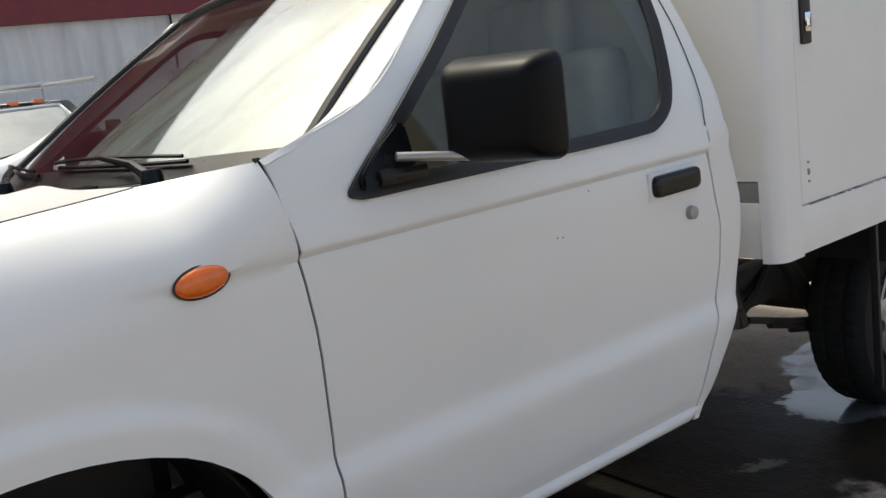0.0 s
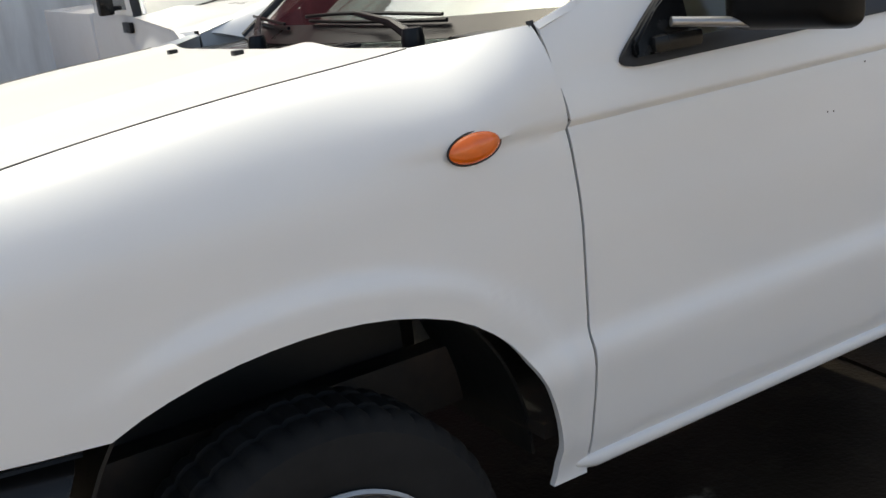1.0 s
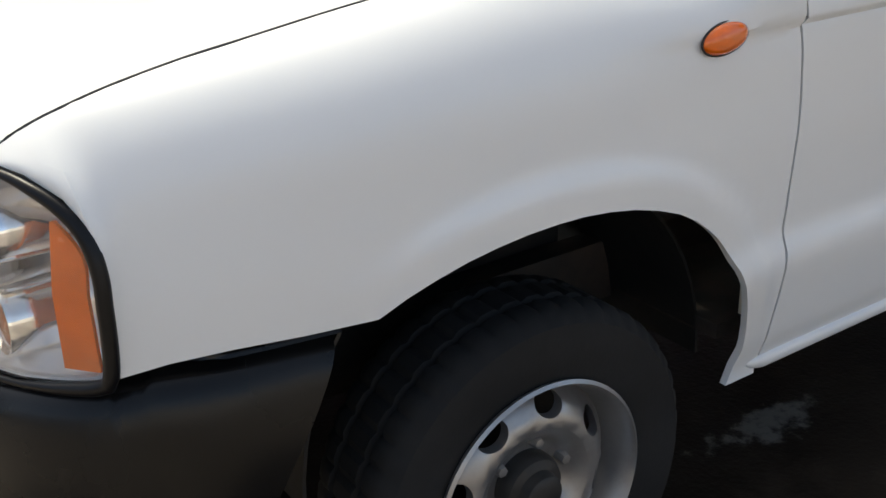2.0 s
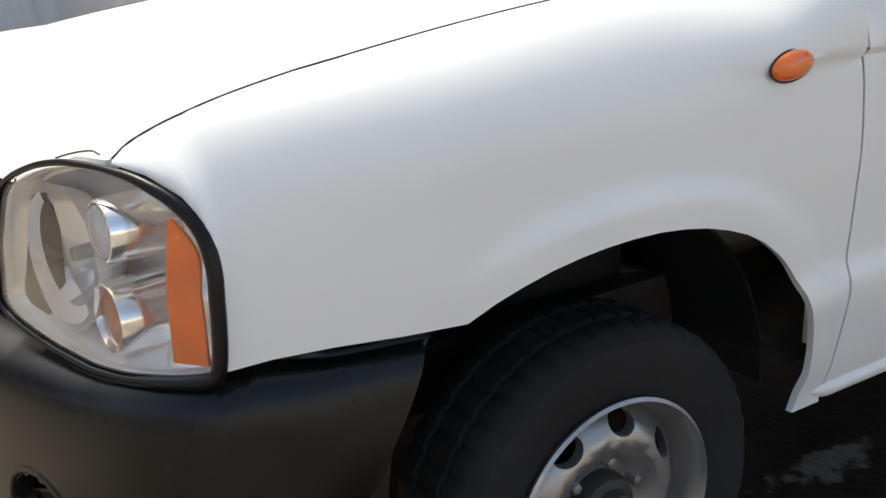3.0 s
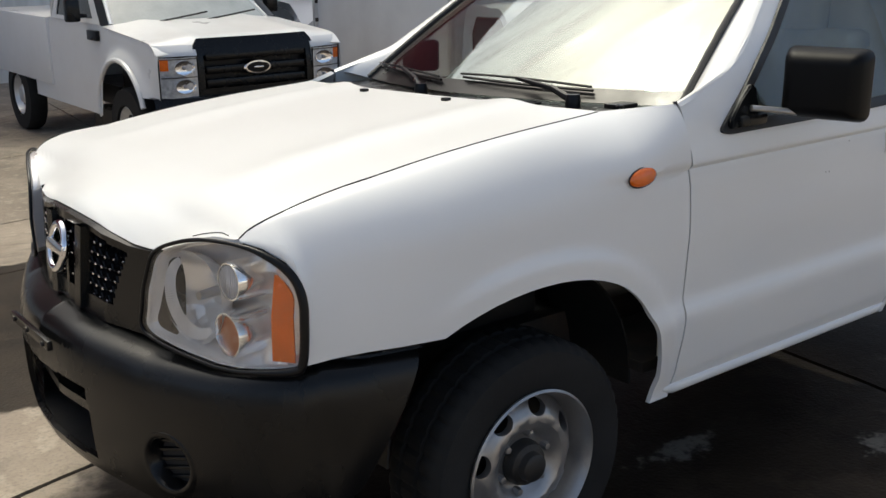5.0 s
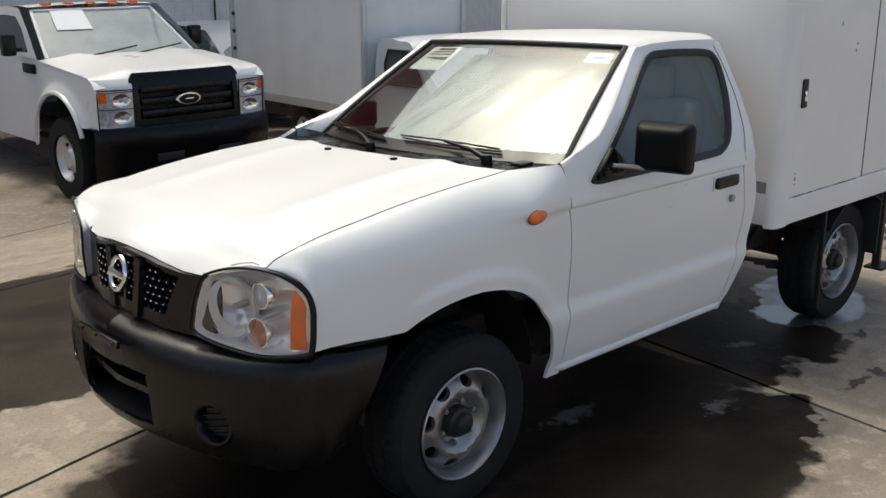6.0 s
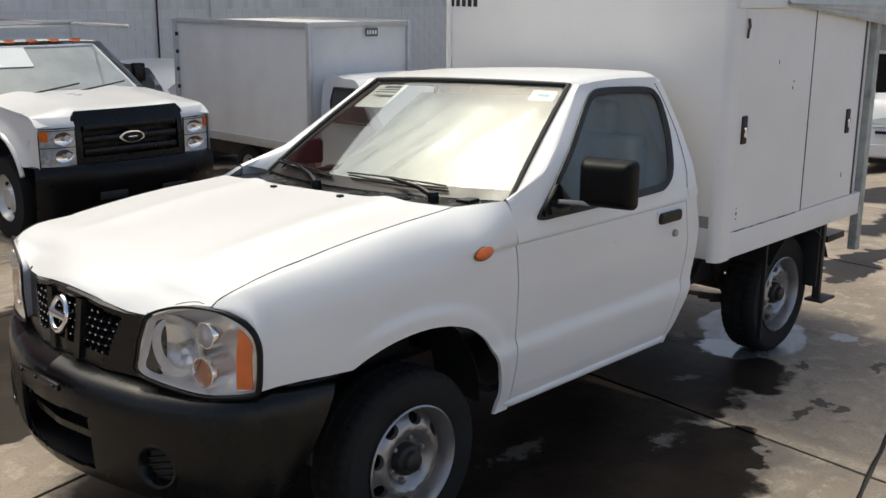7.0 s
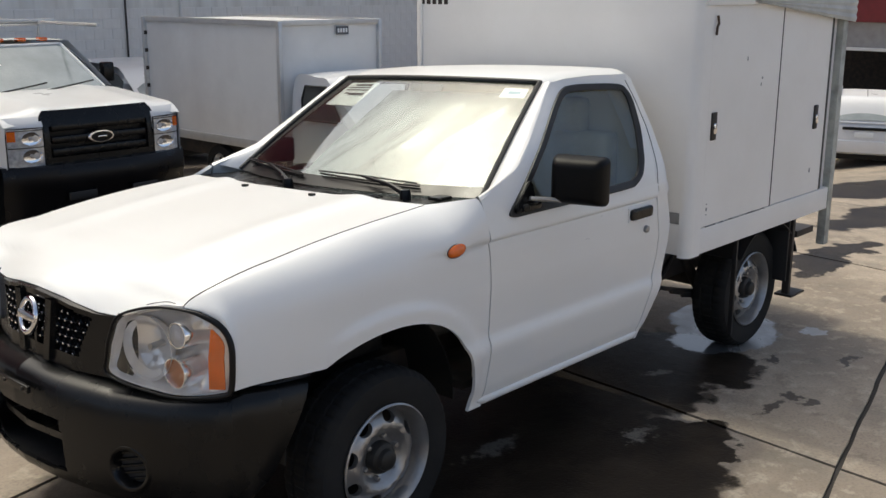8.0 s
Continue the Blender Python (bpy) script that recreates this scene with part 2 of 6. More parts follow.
# fender: x and z of the lower edge, x at the upper edge
FENDER = [(-0.694, 1.008, -0.689), (-0.668, 0.998, -0.676), (-0.642, 0.976, -0.660), (-0.628, 0.946, -0.640), (-0.620, 0.90, -0.62), (-0.618, 0.85, -0.60),
          (-0.620, 0.80, -0.58), (-0.622, 0.758, -0.56), (-0.565, 0.762, -0.52), (-0.49, 0.763, -0.47), (-0.40, 0.757, -0.39), (-0.302, 0.754, -0.295),
          (-0.26, 0.775, -0.26), (-0.22, 0.790, -0.22), (-0.17, 0.803, -0.17), (-0.12, 0.811, -0.12), (-0.07, 0.816, -0.07), (-0.02, 0.818, -0.02),
          (0.03, 0.817, 0.03), (0.08, 0.812, 0.08), (0.13, 0.803, 0.13), (0.18, 0.789, 0.18), (0.23, 0.770, 0.225), (0.27, 0.748, 0.26), (0.305, 0.722, 0.29),
          (0.33, 0.700, 0.31), (0.355, 0.672, 0.33), (0.38, 0.635, 0.35), (0.402, 0.592, 0.37), (0.420, 0.548, 0.385), (0.434, 0.50, 0.40), (0.442, 0.455, 0.415), (0.440, 0.415, 0.425)]


ARCH = np.array([(p[0], p[1]) for p in FENDER[11:]])
ARCH_FINE = smooth_curve(ARCH, 160)


def arch_flare(x, z):
    """The wheel arch stands a little proud, in a band along its edge."""
    d = float(np.min(np.hypot(ARCH_FINE[:, 0] - x, ARCH_FINE[:, 1] - z)))
    t = max(0.0, min(1.0, (0.085 - d) / 0.045))
    return 0.013 * t * t * (3 - 2 * t) * max(0.0, min(1.0, (x + 0.36) / 0.16)) * max(0.0, min(1.0, (0.500 - x) / 0.03)) * max(0.0, min(1.0, (z - 0.40) / 0.25))


def fender_y(x, z, zu):
    """Half the width of the fender's skin; zu: height of the hood seam above."""
    y = float(side_width(x, min(z, 1.149)))
    if z > 1.044 and zu > 1.06:
        top = min(1.0, (z - 1.044) / (zu - 1.044))
        y = seam_y(x) + (side_width(x, 1.044) - seam_y(x)) * math.cos(top * math.pi / 2) ** 0.75
        # flush with the door at the rear edge
        aft = max(0.0, min(1.0, (x - 0.24) / 0.22))
        aft = aft * aft * (3 - 2 * aft)
        y = y * (1 - aft) + aft * (0.842 - (0.842 - seam_y(x)) * top**3.0)
    # a rounder shoulder ahead of the crease
    fore = max(0.0, min(1.0, (0.36 - x) / 0.34))
    fore = fore * fore * (3 - 2 * fore)
    if z > 0.955 and zu > 1.06 and fore > 0:
        top = min(1.0, (z - 0.955) / (zu - 0.955))
        y = y * (1 - fore) + fore * (seam_y(x) + (side_width(x, 0.955) - seam_y(x)) * (1 - top ** 2.2) ** 0.60)
    return y + arch_flare(x, z)


def build_fender(parent, mirror):
    steps = 40
    edge = FENDER[:25]
    x_end = gap_x(0.722) - 0.0028
    across = [(0.305 + (x_end - 0.305) * u, 0.722, 0.29 + (0.447 - 0.29) * u) for u in np.linspace(0, 1, 9)[1:]]
    rows = []
    for k, (xl, zl, xu) in enumerate(edge + across):
        row, zu = [], seam_z(xu)
        for j in range(steps + 1):
            v = j / steps
            v = v + 0.25 * v * (1 - v)
            x, z = xl + (xu - xl) * v, zl + (zu - zl) * v
            if k == len(edge) + len(across) - 1:
                x = gap_x(z) - 0.0028
            y = fender_y(x, z, zu)
            if k < 12:
                if zu < 1.06:
                    y = seam_y(x) + (side_width(x, 1.044) - seam_y(x)) * math.cos(v * math.pi / 2) ** 0.75
                low = (0.655, 0.702, 0.748, 0.772, 0.784, 0.788, 0.787, 0.785)[k] if k < 8 else side_width(xl, zl)
                near = seam_y(x) + (low - seam_y(x)) * math.cos(v * math.pi / 2) ** (0.9 if k < 3 else 0.7)
                w = 1.0 if k < 3 else max(0.0, 1 - (k - 2) / 9)
                y = near * w + y * (1 - w)
            row.append((x, -y, z))
        rows.append(row)
    bm = grid(rows)
    # the strip behind the wheel, down to the sill
    strip = []
    for z in np.linspace(0.722, 0.374, 20):
        a = float(np.interp(z, [0.374, 0.395, 0.455, 0.50, 0.548, 0.592, 0.635, 0.672, 0.70, 0.722], [0.427, 0.437, 0.442, 0.434, 0.420, 0.402, 0.380, 0.355, 0.33, 0.305]))
        b = gap_x(z) - 0.0028
        strip.append([bm.verts.new((a + (b - a) * u, -fender_y(a + (b - a) * u, z, 1.15), z)) for u in np.linspace(0, 1, 9)])
    for a, b in zip(strip, strip[1:]):
        for k in range(8):
            bm.faces.new((a[k], a[k + 1], b[k + 1], b[k]))
    bmesh.ops.remove_doubles(bm, verts=bm.verts, dist=2e-4)
    thicken(bm, 0.014)
    return part("fender", flip_y(bm) if mirror else bm, WHITE, parent)


def build_door(parent, mirror):
    rows = []
    for z in list(np.linspace(0.410, 1.008, 40)) + [1.014, 1.018, 1.022, 1.024, 1.029, 1.033, 1.036, 1.040, 1.046, 1.055, 1.065, 1.076, 1.087]:
        x0, x1 = gap_x(z) + 0.0028, door_rear_x(z) - 0.003
        rows.append([(x0 + (x1 - x0) * u, -side_width(0.5, z), z) for u in np.linspace(0, 1, 30)])
    bm = grid(rows, 0.018)
    door = part("door", flip_y(bm) if mirror else bm, WHITE, parent)
    sgn = 1 if mirror else -1

    # dark strips close under the skin, standing for the shade in the door gap
    bm = grid([[(gap_x(z) + dx, sgn * (side_width(0.45, z) - 0.006), z) for dx in (-0.007, 0.007)] for z in np.linspace(0.41, 1.09, 120)], 0.004)
    part("door_jamb", bm, RUBBER, door)
    bm = grid([[(gap_x(z) + dx, sgn * (glass_y(z) - 0.007), z) for dx in (-0.006, 0.006)] for z in np.linspace(1.085, 1.196, 30)], 0.004)
    part("upper_jamb", bm, RUBBER, door)
    # handle: recessed dark cup with a flap
    bm = box(1.42, 1.592, -0.034, 0.030, 0.954, 1.003, 0.021, 5)
    bmesh.ops.scale(bm, vec=(1, 0.32, 1), verts=bm.verts)
    bmesh.ops.translate(bm, vec=(0, sgn * 0.842, 0), verts=bm.verts)
    handle = part("handle", bm, BLACK_PLASTIC, door, "dark grey plastic door handle")
    bm = box(1.412, 1.600, -0.004, 0.004, 0.946, 1.011, 0.004, 2)
    bmesh.ops.translate(bm, vec=(0, sgn * 0.8345, 0), verts=bm.verts)
    part("handle_rim", bm, WHITE, handle)
    for x, z in ((1.215, 1.008), (1.105, 0.930), (1.122, 0.928)):
        bm = lathe([(0.0, 0.0009), (0.0018, 0.0005), (0.0022, -0.002)], 8, "y")
        for v in bm.verts:
            v.co = Vector((v.co.x, -v.co.y * -sgn, v.co.z)) + Vector((x, sgn * side_width(0.5, z), z))
        part("paint_chip", bm, DARK_METAL, door)
    bm = lathe([(0.0, 0.006), (0.010, 0.006), (0.015, 0.004), (0.017, -0.01)], 20, "y", (0, 0, 0))
    for v in bm.verts:
        v.co.y *= sgn
        v.co += Vector((1.562, sgn * 0.842, 0.897))
    part("lock", bm, STEEL, door, "round chrome key lock")
    return door


WINDOW = [(0.612, 1.106), (0.75, 1.102), (1.10, 1.102), (1.38, 1.104), (1.462, 1.114), (1.525, 1.165), (1.580, 1.29), (1.622, 1.43), (1.616, 1.486), (1.57, 1.512),
          (1.40, 1.524), (1.25, 1.528), (1.17, 1.518), (1.09, 1.475), (0.93, 1.358), (0.75, 1.226), (0.628, 1.134)]
CAB_OUTER = [(0.4785, 1.075), (0.70, 1.075), (1.10, 1.075), (1.40, 1.075), (1.60, 1.075), (1.722, 1.075), (1.702, 1.27), (1.698, 1.42), (1.695, 1.53), (1.66, 1.555),
             (1.40, 1.565), (1.20, 1.562), (1.10, 1.552), (1.03, 1.496), (0.88, 1.386), (0.70, 1.264), (0.456, 1.192)]


def build_cab_side(parent, mirror):
    sgn = 1 if mirror else -1

    def ring(pts, off=0.0):
        """Rounded through the points, six steps from each to the next."""
        out, k = [], len(pts)
        p = [np.array(q) for q in pts]
        for i in range(k):
            a, b, c, d = p[i - 1], p[i], p[(i + 1) % k], p[(i + 2) % k]
            for t in np.linspace(0, 1, 6, endpoint=False):
                q = 0.5 * (2 * b + (c - a) * t + (2 * a - 5 * b + 4 * c - d) * t * t + (3 * b - a - 3 * c + d) * t**3)
                if pts is CAB_OUTER:
                    q = b + (c - b) * t
                out.append((q[0], sgn * (glass_y(q[1]) + off), q[1]))
        return out

    win = np.array(WINDOW)
    mid = win.mean(0)

    def grown(k):
        # moved outward by k metres
        out = []
        for i in range(len(win)):
            a, c = win[i - 1], win[(i + 1) % len(win)]
            d = (c - a) / np.linalg.norm(c - a)
            nrm = np.array((d[1], -d[0]))
            if nrm @ (win[i] - mid) < 0:
                nrm = -nrm
            out.append(tuple(win[i] + nrm * k))
        return out

    bm = grid([ring(CAB_OUTER, -0.0015), ring(grown(0.012), 0.001), ring(grown(0.004))], 0.02, close=True)
    side = part("cab_side", bm, WHITE, parent)
    bm = grid([ring(grown(0.006), 0.001), ring(grown(0.006), 0.009), ring(grown(-0.012), 0.009), ring(grown(-0.022), 0.002), ring(grown(-0.022), -0.006)], 0, close=True)
    part("window_seal", bm, RUBBER, side, "black rubber window seal")
    bm = bmesh.new()
    bm.faces.new([bm.verts.new(p) for p in ring(grown(-0.016), -0.003)])
    bmesh.ops.triangulate(bm, faces=bm.faces)
    thicken(bm, 0.004)
    pane = part("window_pane", bm, GLASS, side, "clear door window glass")
    pane.visible_shadow = False
    rows = []
    for z in np.linspace(1.072, 1.540, 20):
        x0 = float(np.interp(z, [1.075, 1.27, 1.42, 1.53], [1.722, 1.702, 1.698, 1.695]))
        g = glass_y(z)
        rows.append([(x0 - 0.004, sgn * (g - 0.0015), z), (x0 + 0.006, sgn * (g - 0.003), z), (x0 + 0.012, sgn * (g - 0.008), z), (x0 + 0.016, sgn * (g - 0.022), z), (x0 + 0.017, sgn * (g - 0.16), z)])
    part("cab_corner", grid(rows, 0.008), WHITE, side)
    seam = [(x, sgn * (glass_y(z) + 0.0016), z) for x, z in smooth_curve([(1.642, 1.088), (1.650, 1.20), (1.656, 1.32), (1.656, 1.45), (1.645, 1.53)], 24)]
    part("door_frame_seam", tube(seam, 0.0013, 6), RUBBER, side)
    return side


def build_rear_corner(parent, mirror):
    rows = []
    for v in np.linspace(0, 1, 24):
        z = 0.375 + (1.087 - 0.375) * v
        x0, x1 = door_rear_x(z) + 0.003, cab_rear_x(z)
        row = [(x0 + (x1 - 0.02 - x0) * u, -side_width(0.5, z), z) for u in np.linspace(0, 1, 5)]
        row += [(x1 - 0.006, -side_width(0.5, z) + 0.008, z), (x1, -side_width(0.5, z) + 0.03, z), (x1, -side_width(0.5, z) + 0.10, z)]
        rows.append(row)
    bm = grid(rows, 0.012)
    return part("rear_corner_panel", flip_y(bm) if mirror else bm, WHITE, parent)


def build_sill(parent, mirror):
    rows = []
    profile = smooth_curve([(0.784, 0.414), (0.796, 0.409), (0.801, 0.398), (0.797, 0.384), (0.780, 0.374), (0.766, 0.378)], 18)
    for x in list(np.linspace(0.468, 0.525, 8)) + list(np.linspace(0.53, 1.615, 18)):
        # drawn to nothing at its front end
        e = max(0.0, min(1.0, (x - 0.468) / 0.055, (1.62 - x) / 0.06)) ** 0.5
        rows.append([(x, -0.786 - (w - 0.786) * e, 0.404 + (z - 0.404) * e) for w, z in profile])
    bm = grid(rows, 0.006)
    return part("sill", flip_y(bm) if mirror else bm, WHITE, parent)


def hood_z(x, y):
    e = seam_z(min(x, 0.44))
    c = float(np.interp(x, [-0.81, -0.795, -0.765, -0.725, -0.67, -0.575, -0.43, -0.2, 0.05, 0.3], [0.950, 0.970, 0.995, 1.020, 1.047, 1.079, 1.111, 1.143, 1.167, 1.186]))
    s = min(1.0, abs(y) / seam_y(x))
    ridge = 0.012 * math.exp(-(((abs(y) - 0.40) / 0.07) ** 2)) * float(np.interp(x, [-0.75, -0.4, 0.3], [0.0, 0.8, 1.0]))
    return e + (c - e) * (1 - s * s) + ridge


def nose_x(y):
    """The hood's front edge in plan."""
    return float(np.interp(abs(y), [0, 0.2, 0.38, 0.5, 0.60, 0.66, 0.72], [-0.812, -0.795, -0.762, -0.735, -0.708, -0.690, -0.676]))


def nose_z(y):
    return float(np.interp(abs(y), [0, 0.15, 0.30, 0.38, 0.42, 0.5, 0.58, 0.66, 0.72], [0.972, 0.960, 0.940, 0.942, 0.952, 0.985, 1.008, 1.011, 1.011]))


def hood_point(u, y):
    x0, x1 = nose_x(y), 0.292 - 0.06 * (1 - (abs(y) / 0.7) ** 2)
    x = x0 + (x1 - x0) * u
    z = hood_z(x, y)
    k = max(0.0, 1 - (x - x0) / 0.16)
    base = hood_z(x0, y)
    return (x, y, z + (nose_z(y) - base) * k**2.0)


def build_hood(parent):
    rows = []
    for u in np.linspace(0, 1, 48):
        u = u**1.5
        row = []
        for t in np.linspace(-1, 1, 61):
            x_here = nose_x(0.66) + (0.292 - nose_x(0.66)) * u
            row.append(hood_point(u, t * (seam_y(x_here) - 0.005)))
        rows.append(row)
    hood = part("hood", grid(rows, 0.016), WHITE, parent)
    for y in (-0.205, 0.205):
        z = hood_z(0.190, y)
        bm = box(0.180, 0.200, y - 0.012, y + 0.012, z - 0.002, z + 0.009, 0.003)
        part("washer_nozzle", bm, BLACK_PLASTIC, hood, "small black washer nozzle")
    # thin dark strips added to draw the shaded gap between hood and fender
    for sgn in (-1, 1):
        pts = [(x, sgn * (seam_y(x) - 0.001), seam_z(x) - 0.001) for x in np.linspace(-0.688, 0.285, 50)]
        part("hood_seal", tube(pts, 0.0028, 6), RUBBER, hood)
    # a scuff in the paint by the lamp
    pts = [hood_point(0.012 + 0.010 * math.sin(k / 9 * math.pi), -0.50 - 0.012 * k) for k in range(10)]
    part("scratch", tube([(p[0], p[1], p[2] + 0.001) for p in pts], 0.0012, 5), RUBBER, hood, "thin dark scratch")
    return hood


WS_LOW, WS_TOP = (0.568, 0.735, 1.158), (1.112, 0.580, 1.547)


def shield_point(s, t, off=0.0):
    """On the windscreen: s across from -1 to 1, t from foot to top."""
    bow = 1 - s * s
    x = WS_LOW[0] + (WS_TOP[0] - WS_LOW[0]) * t - bow * (0.14 - 0.06 * t)
    y = s * (WS_LOW[1] + (WS_TOP[1] - WS_LOW[1]) * t)
    z = WS_LOW[2] + (WS_TOP[2] - WS_LOW[2]) * t + bow * 0.014 * t + 0.012 * math.sin(t * math.pi)
    return (x - off * 0.6, y, z + off * 0.8)


def build_roof(parent):
    rows = []
    for u in np.linspace(0, 1, 20):
        row = []
        for s in np.linspace(-1, 1, 41):
            f = Vector(shield_point(s * 0.985, 1.0)) + Vector((0.012, 0, 0.006))
            r = Vector((1.742, s * 0.60, 1.545 + 0.035 * (1 - s * s)))
            p = f.lerp(r, u)
            e = abs(s)
            width = np.interp(u, [0, 0.12, 1], [0.575, 0.6165, 0.6145])
            p.y = s * width
            p.z = np.interp(u, [0, 0.08, 0.25, 0.6, 0.93, 1], [1.558, 1.570, 1.581, 1.583, 1.575, 1.556]) + 0.014 * (1 - s * s) - 0.030 * max(0, (e - 0.88) / 0.12) ** 2
            row.append(p)
        rows.append(row)
    return part("roof", grid(rows, 0.012), WHITE, parent)


def build_pillar(parent, mirror):
    sgn = 1 if mirror else -1
    rows = []
    edge = smooth_curve([(0.450, 1.192), (0.70, 1.264), (0.88, 1.386), (1.03, 1.496), (1.10, 1.552)], 20)
    for k, t in enumerate(np.linspace(0, 1, 20)):
        a = Vector((edge[k][0], sgn * glass_y(edge[k][1]), edge[k][1]))
        b = Vector(shield_point(sgn * 1.0, t))
        m = a.lerp(b, 0.55) + Vector((-0.007, sgn * 0.014, 0.013))
        rows.append([a * (1 - q) ** 2 + m * (2 * q * (1 - q)) + b * q * q for q in np.linspace(0, 1, 11).tolist()])
    return part("windscreen_pillar", grid(rows, 0.012), WHITE, parent, smooth=60)


def build_windscreen(parent):
    bm = grid([[shield_point(s * 0.985, t, 0.003) for s in np.linspace(-1, 1, 33)] for t in np.linspace(0.0, 0.99, 20)], 0.005)
    ws = part("windscreen", bm, GLASS, parent, "clear windscreen glass with dark rubber edge")
    ws.visible_shadow = False
    path = [shield_point(-0.992, t, 0.006) for t in np.linspace(0, 1, 16)] + [shield_point(s, 1.0, 0.006) for s in np.linspace(-0.96, 0.96, 24)] + [shield_point(0.992, t, 0.006) for t in np.linspace(1, 0, 16)]
    part("windscreen_seal", tube(path, 0.011, 8), RUBBER, ws, "black rubber seal")
    bm = grid([[shield_point(s, t, 0.004) for t in (0.0, 0.02, 0.05, 0.08)] for s in np.linspace(-0.985, 0.985, 24)], 0.002)
    part("lower_band", bm, GLOSS_BLACK, ws)
    return ws


def build_cowl(parent):
    rows = []
    for y in np.linspace(-1, 1, 41):
        a = abs(y)
        x0 = 0.292 - 0.06 * (1 - a * a) + 0.006
        x1 = shield_point(y, 0.0)[0] + 0.02
        z0, z1 = hood_z(x0, y * 0.69) - 0.010, shield_point(y, 0.0)[2] - 0.003
        row = []
        for u in np.linspace(0, 1, 10):
            x = x0 + (x1 - x0) * u
            edge = float(np.interp(x, [0.29, 0.45, 0.60], [0.694, 0.802, 0.70])) if a > 0.6 else 0.69
            w = 0.69 + (edge - 0.69) * max(0.0, (a - 0.6) / 0.4)
            row.append((x, y * w, z0 + (z1 - z0) * u - 0.010 * math.sin(u * math.pi)))
        rows.append(row)
    cowl = part("cowl", grid(rows, 0.008), BLACK_PLASTIC, parent, "weathered dark grey plastic cowl with vents")
    for k in range(16):
        y = -0.16 - k * 0.018
        x = 0.292 - 0.06 * (1 - (y / 0.672) ** 2) + 0.055
        z = hood_z(0.2, y) - 0.012
        bm = box(x - 0.03, x + 0.03, y - 0.004, y + 0.004, z - 0.004, z + 0.003, 0.001, 1)
        part("vent_slat", bm, GLOSS_BLACK, cowl)
    bm = box(0.44, 0.51, -0.63, -0.57, 1.156, 1.170, 0.005)
    part("cowl_cap", bm, BLACK_PLASTIC, cowl)
    return cowl


def build_wiper(parent, pivot_y, tip_y):
    def on_glass(y, t, off):
        p = shield_point(max(-0.97, min(0.97, y / 0.66)), t, off)
        return p

    px = shield_point(pivot_y / 0.67, 0.0)
    foot = Vector((px[0] - 0.06, pivot_y, px[2] + 0.012))
    mid = Vector(on_glass((pivot_y + tip_y) / 2, 0.07, 0.035))
    bm = tube([foot, foot.lerp(mid, 0.35) + Vector((0, 0, 0.012)), mid], [0.012, 0.009, 0.006], 8)
    arm = part("wiper_arm", bm, GLOSS_BLACK, parent, "black wiper arm")
    lathe_bm = lathe([(0, 0.02), (0.018, 0.018), (0.022, 0.0), (0.022, -0.02)], 14, "z", foot)
    part("wiper_cap", lathe_bm, GLOSS_BLACK, arm)
    half = 0.24
    ys = np.linspace((pivot_y + tip_y) / 2 - half, (pivot_y + tip_y) / 2 + half, 12)
    bm = bmesh.new()
    tube([on_glass(y, 0.055 + 0.03 * (k / 11), 0.012) for k, y in enumerate(ys)], 0.0045, 6, bm)
    tube([on_glass(y, 0.055 + 0.03 * (k / 11), 0.026 + 0.01 * math.sin(k / 11 * math.pi)) for k, y in enumerate(ys)], 0.004, 6, bm)
    part("wiper_blade", bm, GLOSS_BLACK, arm)
    return arm


